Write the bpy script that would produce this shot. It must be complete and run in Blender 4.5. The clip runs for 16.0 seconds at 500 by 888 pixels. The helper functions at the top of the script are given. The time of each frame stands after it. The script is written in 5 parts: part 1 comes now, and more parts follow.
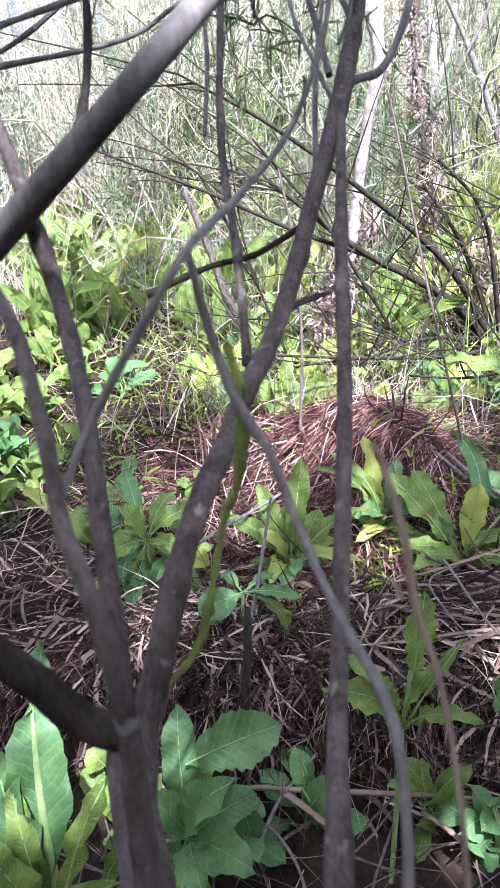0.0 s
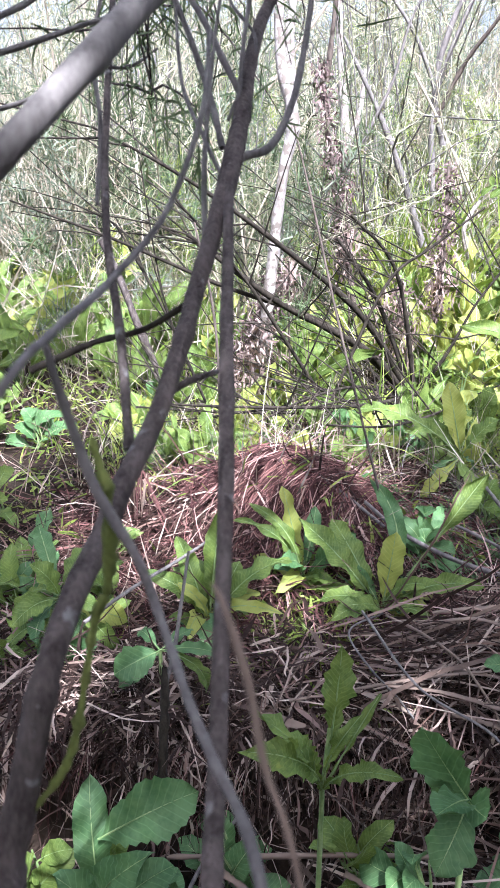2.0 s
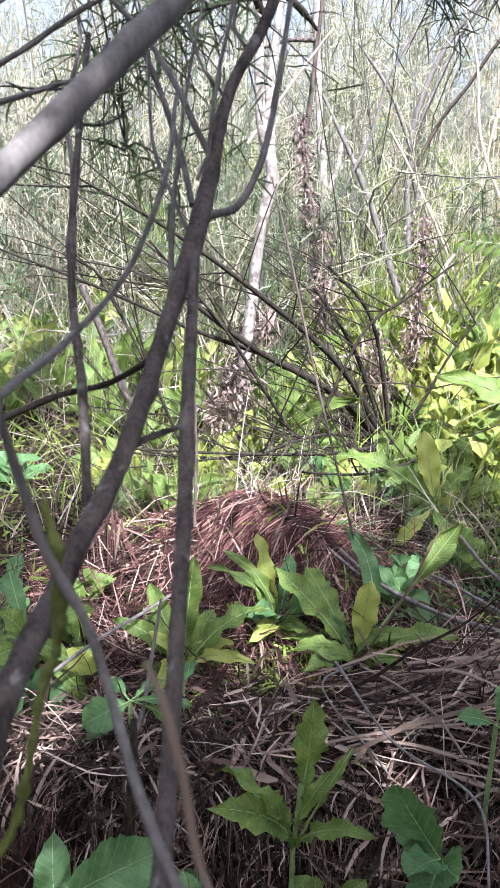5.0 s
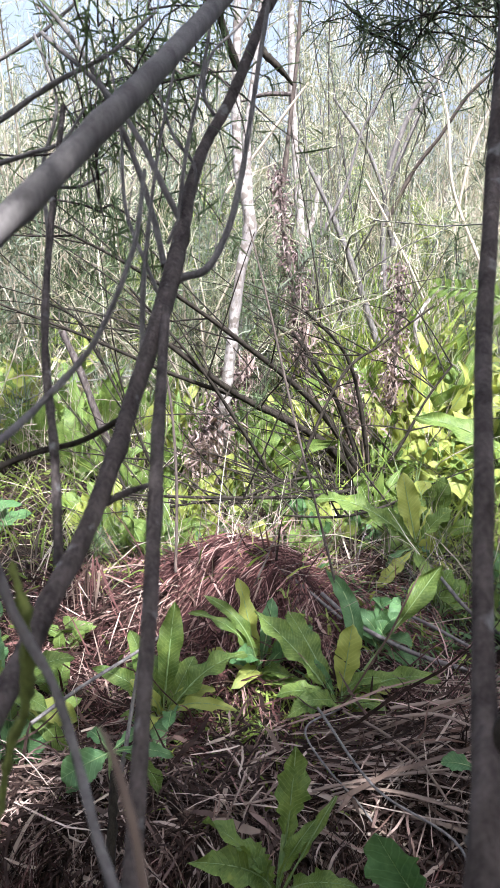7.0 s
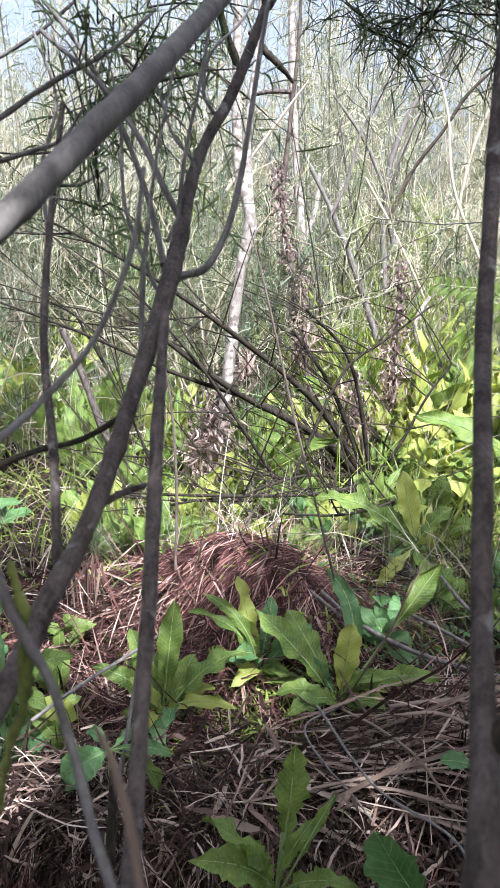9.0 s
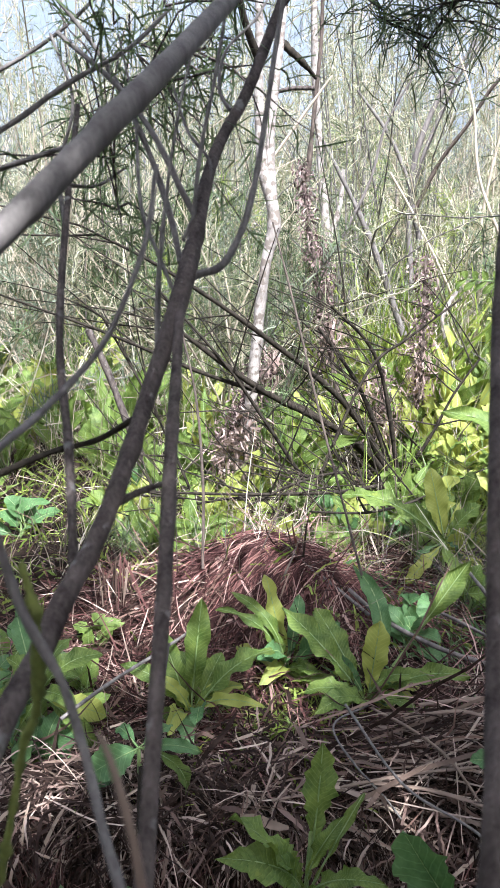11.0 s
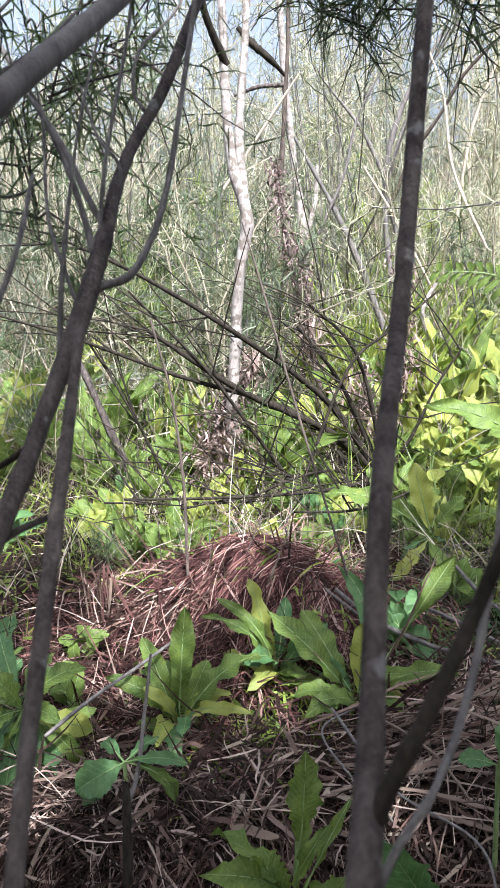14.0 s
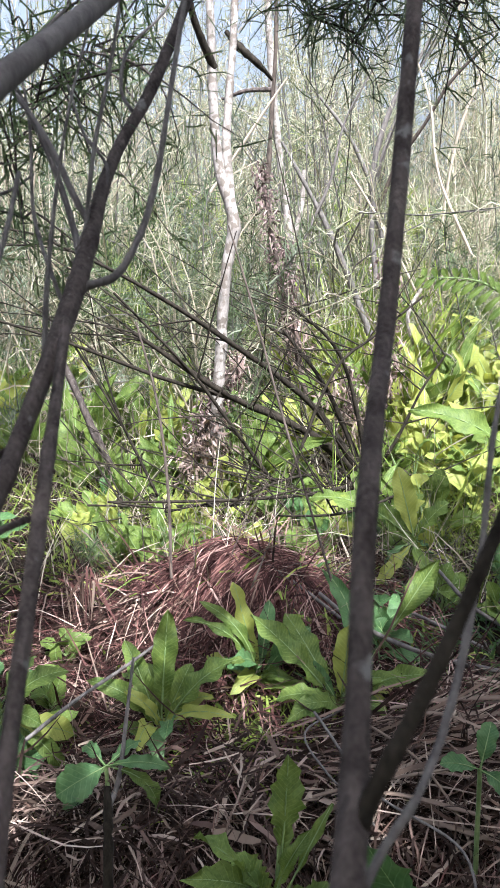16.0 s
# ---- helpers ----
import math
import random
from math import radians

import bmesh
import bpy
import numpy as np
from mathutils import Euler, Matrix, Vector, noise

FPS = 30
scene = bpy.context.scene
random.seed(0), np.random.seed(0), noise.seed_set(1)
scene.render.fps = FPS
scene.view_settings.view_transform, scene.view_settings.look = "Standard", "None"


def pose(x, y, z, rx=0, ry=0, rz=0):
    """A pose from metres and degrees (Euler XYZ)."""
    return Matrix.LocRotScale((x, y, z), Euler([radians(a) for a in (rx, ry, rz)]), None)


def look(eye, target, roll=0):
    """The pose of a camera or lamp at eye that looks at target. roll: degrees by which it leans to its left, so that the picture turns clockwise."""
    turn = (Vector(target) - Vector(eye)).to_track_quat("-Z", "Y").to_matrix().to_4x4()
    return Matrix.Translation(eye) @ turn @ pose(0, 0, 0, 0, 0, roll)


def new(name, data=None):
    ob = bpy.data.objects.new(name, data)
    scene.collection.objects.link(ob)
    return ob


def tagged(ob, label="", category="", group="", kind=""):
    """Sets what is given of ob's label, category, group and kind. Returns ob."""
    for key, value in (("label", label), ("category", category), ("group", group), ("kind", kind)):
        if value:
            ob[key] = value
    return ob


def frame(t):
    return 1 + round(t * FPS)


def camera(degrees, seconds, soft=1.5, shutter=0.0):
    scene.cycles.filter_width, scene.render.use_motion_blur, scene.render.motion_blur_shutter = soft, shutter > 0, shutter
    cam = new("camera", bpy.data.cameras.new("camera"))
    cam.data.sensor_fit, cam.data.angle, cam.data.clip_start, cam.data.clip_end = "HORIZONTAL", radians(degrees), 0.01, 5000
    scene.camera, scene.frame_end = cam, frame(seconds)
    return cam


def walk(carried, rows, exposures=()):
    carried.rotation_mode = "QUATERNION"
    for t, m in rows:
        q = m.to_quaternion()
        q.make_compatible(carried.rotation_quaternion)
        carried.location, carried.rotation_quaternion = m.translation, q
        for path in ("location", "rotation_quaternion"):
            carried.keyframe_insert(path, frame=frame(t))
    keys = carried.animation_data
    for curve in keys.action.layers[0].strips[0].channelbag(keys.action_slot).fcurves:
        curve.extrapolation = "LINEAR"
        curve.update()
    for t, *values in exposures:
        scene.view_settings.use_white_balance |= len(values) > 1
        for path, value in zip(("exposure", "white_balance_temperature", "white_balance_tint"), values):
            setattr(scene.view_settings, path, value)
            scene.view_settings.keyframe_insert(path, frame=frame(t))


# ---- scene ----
cam = camera(35.51, 16.0, soft=1.5)
cam.data.dof.use_dof, cam.data.dof.focus_distance, cam.data.dof.aperture_fstop = True, 2.6, 36
PATH = [
    (0, (-0.0311, -0.0161, 1.342), (-0.3785, 1.7929, 0.5629), -1.42),
    (0.5, (-0.0286, -0.0063, 1.3466), (-0.3375, 1.8205, 0.5934), -1.00),
    (1, (-0.0258, -0.0098, 1.3496), (-0.3177, 1.8279, 0.6164), -0.74),
    (1.5, (-0.0226, -0.0032, 1.3502), (-0.2528, 1.8513, 0.6376), -0.25),
    (2, (-0.0136, 0.0082, 1.3555), (-0.175, 1.8841, 0.681), 0.10),
    (2.5, (-0.0114, 0.0112, 1.3568), (-0.133, 1.8937, 0.6924), 1.05),
    (3, (-0.0095, 0.0101, 1.36), (-0.1434, 1.9059, 0.7372), 0.85),
    (3.5, (-0.008, 0.0115, 1.3597), (-0.1277, 1.919, 0.7706), 1.44),
    (6, (0.0001, 0.011, 1.3676), (-0.0894, 1.9368, 0.8353), 0.78),
    (6.5, (0.0033, 0.0024, 1.3719), (-0.0664, 1.9457, 0.9041), 0.85),
    (7, (0.0041, 0.0008, 1.3734), (-0.065, 1.9457, 0.9122), 1.00),
    (7.5, (0.0024, 0.0016, 1.3708), (-0.068, 1.9454, 0.9052), 1.13),
    (8, (0.0031, 0.0016, 1.3724), (-0.0663, 1.945, 0.9051), 1.12),
    (10.5, (0.007, 0.0012, 1.3744), (-0.0748, 1.9449, 0.9103), 0.67),
    (11, (0.0112, 0.0046, 1.3733), (-0.1288, 1.9432, 0.9021), -0.03),
    (11.5, (0.0247, 0.0171, 1.3762), (-0.149, 1.9407, 0.8569), -1.67),
    (12, (0.0338, 0.0231, 1.3751), (-0.1718, 1.942, 0.8501), -2.87),
    (12.5, (0.045, 0.0329, 1.3759), (-0.134, 1.957, 0.8604), -3.17),
    (13, (0.0581, 0.0399, 1.3752), (-0.089, 1.9728, 0.8831), -3.05),
    (13.5, (0.0576, 0.0349, 1.3766), (-0.0804, 1.9731, 0.9027), -2.61),
    (14, (0.0585, 0.0378, 1.3764), (-0.0654, 1.9771, 0.9034), -2.51),
    (14.5, (0.058, 0.039, 1.3758), (-0.0479, 1.9771, 0.8932), -2.31),
    (15, (0.0579, 0.0382, 1.3762), (-0.048, 1.9789, 0.9045), -2.13),
    (15.5, (0.0577, 0.0388, 1.3755), (-0.0376, 1.9811, 0.908), -1.86),
    (16, (0.0577, 0.0393, 1.3749), (-0.0266, 1.9825, 0.9093), -1.77),
]
walk(cam, [(t, look(eye, target, roll)) for t, eye, target, roll in PATH], exposures=[(0.0, 2.28, 5340, 18), (1.5, 2.18, 5360, 17), (3.5, 1.96, 5490, 16), (6.0, 1.88, 5580, 14), (7.0, 1.75, 5620, 13), (12.0, 1.71, 5650, 11), (13.5, 1.66, 5670, 11), (16.0, 1.60, 5690, 10)])

# ---- world and sun ----
SUN_ELEV, SUN_AZ = radians(55), radians(160)   # azimuth clockwise from +y
world = bpy.data.worlds.new("sky")
scene.world = world
world.use_nodes = True
wn = world.node_tree.nodes
sky = wn.new("ShaderNodeTexSky")
sky.sky_type = "NISHITA"
sky.sun_disc = False
sky.air_density, sky.dust_density, sky.ozone_density = 1.0, 8.0, 1.0
sky.sun_elevation, sky.sun_rotation = SUN_ELEV, SUN_AZ
desat = wn.new("ShaderNodeHueSaturation")   # half the saturation, to pale an overly blue sky
desat.inputs["Saturation"].default_value = 0.5
world.node_tree.links.new(sky.outputs[0], desat.inputs["Color"])
world.node_tree.links.new(desat.outputs[0], wn["Background"].inputs[0])
wn["Background"].inputs[1].default_value = 0.12
sun = new("sun", bpy.data.lights.new("sun", "SUN"))
sun.data.energy, sun.data.angle, sun.data.color = 5.0, radians(0.6), (1.0, 0.95, 0.88)
sun.matrix_world = look((0, 0, 0), (-math.sin(SUN_AZ) * math.cos(SUN_ELEV), -math.cos(SUN_AZ) * math.cos(SUN_ELEV), -math.sin(SUN_ELEV)))


# ---- materials ----
def material(name, dark, light, rough=0.7, scale=20.0, stretch=(1, 1, 1), bump=0.3, island=0.0, pale=None, glow_through=0.0, spots=None, spec=0.3, skew=False, veins=0.0):
    """Two-scale procedural surface. island: how far each separate strand or leaf differs; glow_through: share of light let through."""
    m = bpy.data.materials.new(name)
    m.use_nodes = True
    nt = m.node_tree
    n, l = nt.nodes, nt.links
    b = n["Principled BSDF"]
    b.inputs["Roughness"].default_value = rough
    b.inputs["Specular IOR Level"].default_value = spec
    co = n.new("ShaderNodeTexCoord")
    mp = n.new("ShaderNodeMapping")
    mp.inputs["Scale"].default_value = stretch
    l.new(co.outputs["Object"], mp.inputs[0])
    n1 = n.new("ShaderNodeTexNoise")
    n1.inputs["Scale"].default_value, n1.inputs["Detail"].default_value = scale, 6
    n2 = n.new("ShaderNodeTexNoise")
    n2.inputs["Scale"].default_value, n2.inputs["Detail"].default_value = scale * 7, 3
    l.new(mp.outputs[0], n1.inputs["Vector"])
    l.new(mp.outputs[0], n2.inputs["Vector"])
    mixf = n.new("ShaderNodeMath")
    mixf.operation = "MULTIPLY_ADD"
    l.new(n2.outputs["Fac"], mixf.inputs[0])
    mixf.inputs[1].default_value = 0.5
    l.new(n1.outputs["Fac"], mixf.inputs[2])
    ramp = n.new("ShaderNodeValToRGB")
    ramp.color_ramp.elements[0].position, ramp.color_ramp.elements[1].position = 0.55, 0.95
    ramp.color_ramp.elements[0].color, ramp.color_ramp.elements[1].color = (*dark, 1), (*light, 1)
    l.new(mixf.outputs[0], ramp.inputs[0])
    col = ramp.outputs[0]
    if island or pale:
        geo = n.new("ShaderNodeNewGeometry")
        r2 = n.new("ShaderNodeValToRGB")
        r2.color_ramp.elements[0].color = (*[c * (1 - island) for c in dark], 1)
        r2.color_ramp.elements[1].color = (*(pale or light), 1)
        e = r2.color_ramp.elements.new(0.5)
        e.color = (*[(a + c) / 2 for a, c in zip(dark, light)], 1)
        # most strands darkened, in place of black gaps between them
        if skew:
            e.color = (*[0.75 * c for c in dark], 1)
            e = r2.color_ramp.elements.new(0.82)
            e.color = (*light, 1)
        l.new(geo.outputs["Random Per Island"], r2.inputs[0])
        mx = n.new("ShaderNodeMix")
        mx.data_type = "RGBA"
        mx.inputs[0].default_value = 0.85 if skew else 0.7
        l.new(col, mx.inputs[6])
        l.new(r2.outputs[0], mx.inputs[7])
        col = mx.outputs[2]
    if spots:
        v = n.new("ShaderNodeTexNoise")
        v.inputs["Scale"].default_value, v.inputs["Detail"].default_value = spots[1], 4
        l.new(co.outputs["Object"], v.inputs["Vector"])
        r3 = n.new("ShaderNodeValToRGB")
        r3.color_ramp.elements[0].position, r3.color_ramp.elements[1].position = spots[2], spots[2] + 0.08
        r3.color_ramp.elements[0].color, r3.color_ramp.elements[1].color = (0, 0, 0, 1), (1, 1, 1, 1)
        l.new(v.outputs["Fac"], r3.inputs[0])
        mx = n.new("ShaderNodeMix")
        mx.data_type = "RGBA"
        l.new(r3.outputs[0], mx.inputs[0])
        l.new(col, mx.inputs[6])
        mx.inputs[7].default_value = (*spots[0], 1)
        col = mx.outputs[2]
    relief = mixf.outputs[0]
    if veins:
        uvn = n.new("ShaderNodeUVMap")
        uvn.uv_map = "blade"
        sep = n.new("ShaderNodeSeparateXYZ")
        l.new(uvn.outputs[0], sep.inputs[0])

        def calc(op, a, c):
            nd = n.new("ShaderNodeMath")
            nd.operation = op
            for k, val in enumerate((a, c)):
                if isinstance(val, float):
                    nd.inputs[k].default_value = val
                else:
                    l.new(val, nd.inputs[k])
            return nd.outputs[0]

        slant = calc("SUBTRACT", calc("MULTIPLY", sep.outputs[1], 5.5), calc("MULTIPLY", sep.outputs[0], 2.4))
        slant = calc("ADD", slant, calc("MULTIPLY", n1.outputs["Fac"], 0.9))
        gap = calc("ABSOLUTE", calc("SUBTRACT", calc("FRACT", slant, 0.0), 0.5), 0.0)
        line = n.new("ShaderNodeMapRange")
        line.inputs["From Min"].default_value, line.inputs["From Max"].default_value = 0.13, 0.0
        l.new(gap, line.inputs["Value"])
        mx = n.new("ShaderNodeMix")
        mx.data_type = "RGBA"
        l.new(calc("MULTIPLY", line.outputs[0], veins), mx.inputs[0])
        l.new(col, mx.inputs[6])
        mx.inputs[7].default_value = (*[min(1.0, 1.5 * c + 0.03) for c in light], 1)
        col = mx.outputs[2]
        relief = calc("SUBTRACT", calc("MULTIPLY", relief, 0.6), calc("MULTIPLY", line.outputs[0], 0.8))
    l.new(col, b.inputs["Base Color"])
    bp = n.new("ShaderNodeBump")
    bp.inputs["Strength"].default_value, bp.inputs["Distance"].default_value = bump, 0.003
    l.new(relief, bp.inputs["Height"])
    l.new(bp.outputs[0], b.inputs["Normal"])
    if glow_through:
        tr = n.new("ShaderNodeBsdfTranslucent")
        bright = n.new("ShaderNodeMix")
        bright.data_type = "RGBA"
        bright.blend_type = "MULTIPLY"
        bright.inputs[0].default_value = 1.0
        l.new(col, bright.inputs[6])
        bright.inputs[7].default_value = (1.35, 1.3, 0.8, 1)
        l.new(bright.outputs[2], tr.inputs[0])
        ms = n.new("ShaderNodeMixShader")
        ms.inputs[0].default_value = glow_through
        l.new(b.outputs[0], ms.inputs[1])
        l.new(tr.outputs[0], ms.inputs[2])
        l.new(ms.outputs[0], n["Material Output"].inputs[0])
    return m


SOIL = material("soil", (0.008, 0.006, 0.005), (0.032, 0.023, 0.017), 0.95, 9, bump=0.8, spec=0.03)
BARK = material("grey_bark", (0.036, 0.028, 0.025), (0.116, 0.096, 0.087), 0.85, 70, (1, 1, 0.35), 1.0, spots=((0.19, 0.18, 0.17), 75, 0.63), spec=0.12)
BARK_DARK = material("dark_bark", (0.011, 0.009, 0.007), (0.040, 0.033, 0.025), 0.85, 70, (1, 1, 0.3), 0.6, spec=0.1)
# pale twig bark; on upper sapling limbs it also stands in for skylight
TWIG_PALE_SKYLIT = material("pale_skylit_twig_bark", (0.075, 0.066, 0.061), (0.165, 0.148, 0.136), 0.8, 70, (1, 1, 0.3), 0.4)
MOSS_BARK = material("mossy_bark", (0.07, 0.085, 0.018), (0.15, 0.17, 0.04), 0.9, 60, bump=0.5)
PAPERBARK = material("white_paperbark", (0.17, 0.15, 0.135), (0.37, 0.335, 0.305), 0.85, 24, (1, 1, 0.5), 0.9, spots=((0.15, 0.125, 0.105), 36, 0.50))
# skewed litter colours below hold the shade of gaps the dense bed lacks
STRAW = material("dry_straw", (0.022, 0.013, 0.010), (0.170, 0.108, 0.084), 0.75, 25, bump=0.2, island=0.8, pale=(0.56, 0.455, 0.375), glow_through=0.08, skew=True, spec=0.06)
REED = material("flattened_reed", (0.060, 0.039, 0.030), (0.215, 0.155, 0.12), 0.7, 18, bump=0.25, island=0.75, pale=(0.52, 0.42, 0.335), glow_through=0.08, spec=0.1)
LITTER = material("curled_litter", (0.032, 0.020, 0.017), (0.175, 0.118, 0.098), 0.8, 25, bump=0.2, island=0.7, pale=(0.44, 0.35, 0.295), glow_through=0.08, skew=True, spec=0.06)
RUSTY = material("rusty_straw", (0.048, 0.021, 0.020), (0.195, 0.097, 0.084), 0.75, 25, bump=0.2, island=0.6, pale=(0.44, 0.31, 0.265), glow_through=0.08, skew=True, spec=0.06)
CANE = material("dead_cane", (0.235, 0.19, 0.145), (0.49, 0.415, 0.32), 0.7, 12, bump=0.2, island=0.7, pale=(0.72, 0.66, 0.56), glow_through=0.15)
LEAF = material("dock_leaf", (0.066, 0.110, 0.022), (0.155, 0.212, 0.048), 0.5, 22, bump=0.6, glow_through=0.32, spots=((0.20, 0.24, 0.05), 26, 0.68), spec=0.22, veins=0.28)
# lime-green leaf, raised further so strong sun is part of its colour
LEAF_LIME_LIT = material("sunlit_lime_leaf", (0.145, 0.185, 0.034), (0.335, 0.36, 0.085), 0.5, 12, bump=0.2, island=0.7, pale=(0.52, 0.54, 0.17), glow_through=0.4, spec=0.22, veins=0.22)
LEAF_BLUE = material("cool_leaf", (0.050, 0.110, 0.038), (0.100, 0.182, 0.068), 0.5, 16, bump=0.3, glow_through=0.3, spec=0.25, veins=0.3)
RIB = material("leaf_rib", (0.15, 0.23, 0.08), (0.27, 0.35, 0.15), 0.5, 30, bump=0.1, glow_through=0.2)
NEEDLE = material("needle_foliage", (0.028, 0.045, 0.018), (0.065, 0.095, 0.038), 0.65, 10, bump=0.1, island=0.5, pale=(0.10, 0.13, 0.06), glow_through=0.2)
# green needles; also the lighter copy of NEEDLE for skylit sapling foliage
NEEDLE_MID = material("green_needle_foliage", (0.055, 0.088, 0.042), (0.125, 0.17, 0.08), 0.65, 10, bump=0.1, island=0.5, pale=(0.15, 0.19, 0.09), glow_through=0.25)
DEAD_LEAF = material("dead_leaf", (0.17, 0.115, 0.10), (0.40, 0.30, 0.265), 0.8, 30, bump=0.4, island=0.6, pale=(0.52, 0.42, 0.37), glow_through=0.2)
NEEDLE_GREY = material("grey_needle_foliage", (0.085, 0.105, 0.075), (0.18, 0.21, 0.15), 0.65, 10, bump=0.1, island=0.5, pale=(0.18, 0.20, 0.14), glow_through=0.25)
FEATHER = material("feathery_foliage", (0.14, 0.15, 0.085), (0.295, 0.30, 0.195), 0.65, 4, bump=0.1, island=0.55, pale=(0.62, 0.59, 0.47), glow_through=0.3)
GRASS = material("fresh_grass", (0.105, 0.165, 0.025), (0.22, 0.295, 0.05), 0.5, 8, bump=0.1, island=0.4, pale=(0.36, 0.41, 0.10), glow_through=0.35)
SEED = material("seed_husk", (0.075, 0.048, 0.044), (0.17, 0.115, 0.105), 0.85, 40, bump=0.3, island=0.5, pale=(0.36, 0.28, 0.26))
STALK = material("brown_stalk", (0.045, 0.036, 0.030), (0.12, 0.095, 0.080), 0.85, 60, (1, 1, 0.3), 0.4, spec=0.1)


# ---- geometry helpers ----
rng = np.random.default_rng(7)


def raw_mesh(name, verts, quads, mat, smooth=True, uv=None):
    me = bpy.data.meshes.new(name)
    verts, quads = np.asarray(verts, np.float32), np.asarray(quads, np.int32)
    me.vertices.add(len(verts))
    me.vertices.foreach_set("co", verts.ravel())
    me.loops.add(quads.size)
    me.loops.foreach_set("vertex_index", quads.ravel())
    me.polygons.add(len(quads))
    k = quads.shape[1]
    me.polygons.foreach_set("loop_start", np.arange(0, quads.size, k, dtype=np.int32))
    me.polygons.foreach_set("loop_total", np.full(len(quads), k, np.int32))
    me.polygons.foreach_set("use_smooth", np.full(len(quads), smooth))
    if uv is not None:
        me.uv_layers.new(name="blade").data.foreach_set("uv", np.asarray(uv, np.float32)[quads.ravel()].ravel())
    me.update(calc_edges=True)
    me.validate()
    me.materials.append(mat)
    return me


def part(name, mesh, parent=None, label=""):
    ob = new(name, mesh)
    if parent is not None:
        ob.parent = parent
    return tagged(ob, label)


def glide(points, count):
    """A smooth line of count points through the given ones (any number of columns)."""
    p = np.asarray(points, float)
    if len(p) < 3:
        return np.stack([np.linspace(a, b, count) for a, b in zip(p[0], p[-1])], 1)
    dt = np.sqrt(np.linalg.norm(np.diff(p[:, :3], axis=0), axis=1)) + 1e-6
    at = np.r_[0, np.cumsum(dt)]
    slope = np.diff(p, axis=0) / dt[:, None]
    m = np.vstack([slope[0], (slope[1:] * dt[:-1, None] + slope[:-1] * dt[1:, None]) / (dt[:-1] + dt[1:])[:, None], slope[-1]])
    u = np.linspace(0, at[-1], count)
    i = np.clip(np.searchsorted(at, u, side="right") - 1, 0, len(dt) - 1)
    h, f = dt[i][:, None], ((u - at[i]) / dt[i])[:, None]
    return (1 + 2 * f) * (1 - f) ** 2 * p[i] + f * (1 - f) ** 2 * h * m[i] + f**2 * (3 - 2 * f) * p[i + 1] + f**2 * (f - 1) * h * m[i + 1]


def tube(points, sides=10, rings=None, rough=0.05, seed=0):
    """Vertices and quads of a tapering branch through points of (x, y, z, radius), with knots and a slightly uneven girth."""
    n = rings or max(8, (10 if sides >= 12 else 6) * len(points))
    line = glide(points, n)
    p, r = line[:, :3], np.maximum(line[:, 3], 0.0004)
    g = np.random.default_rng(seed)
    tang = np.gradient(p, axis=0)
    tang /= np.linalg.norm(tang, axis=1)[:, None] + 1e-9
    ref = np.array([0.31, 0.9, 0.2]) if abs(tang[0][1]) < 0.9 else np.array([1.0, 0.1, 0])
    side = np.cross(tang, ref)
    side /= np.linalg.norm(side, axis=1)[:, None]
    up = np.cross(tang, side)
    a = np.linspace(0, 2 * math.pi, sides, endpoint=False)
    rough = rough * 0.45 if sides >= 12 else rough
    wob = 1 + rough * g.normal(size=(n, sides)) * 0.6 + rough * g.normal(size=(n, 1))
    if sides >= 12:
        at = np.arange(n)[:, None] / n
        for _ in range(max(2, n // 16)):
            knot, way = g.uniform(0.05, 0.95), g.uniform(0, 2 * math.pi)
            wob += g.uniform(0.10, 0.26) * np.exp(-((at - knot) * n / 1.3) ** 2) * (0.45 + 0.55 * np.cos(a[None] - way))
    ring = p[:, None] + (r[:, None] * wob)[:, :, None] * (np.cos(a)[None, :, None] * side[:, None] + np.sin(a)[None, :, None] * up[:, None])
    v = ring.reshape(-1, 3)
    i = np.arange((n - 1) * sides)
    row, k = i // sides, i % sides
    f = np.stack([row * sides + k, row * sides + (k + 1) % sides, (row + 1) * sides + (k + 1) % sides, (row + 1) * sides + k], 1)
    v = np.vstack([v, p[0], p[-1]])
    return v, f


def branch_part(name, points, mat, parent, sides=10, rough=0.05, seed=0, rings=None, label=""):
    v, f = tube(points, sides, rings, rough, seed)
    v = v[:-2]
    return part(name, raw_mesh(name, v, f, mat), parent, label)


def joined(pieces):
    vs, fs, o = [], [], 0
    for v, f in pieces:
        vs.append(v)
        fs.append(np.asarray(f) + o)
        o += len(v)
    return np.vstack(vs), np.vstack(fs)


def strands(P, W, seed=0, face=None):
    """Flat blades along the lines P (count, steps, 3), of widths W (count, steps)."""
    g = np.random.default_rng(seed)
    N, K, _ = P.shape
    tang = np.gradient(P, axis=1)
    ref = g.normal(size=(N, 1, 3)) if face is None else np.broadcast_to(face, (N, 1, 3)) + 0.35 * g.normal(size=(N, 1, 3))
    side = np.cross(tang, np.broadcast_to(ref, P.shape))
    side /= np.linalg.norm(side, axis=2)[:, :, None] + 1e-9
    h = side * W[:, :, None] / 2
    v = np.stack([P - h, P + h], 2).reshape(-1, 3)
    i, k = np.meshgrid(np.arange(N), np.arange(K - 1), indexing="ij")
    b = (i * K + k) * 2
    f = np.stack([b, b + 1, b + 3, b + 2], -1).reshape(-1, 4)
    return v, f


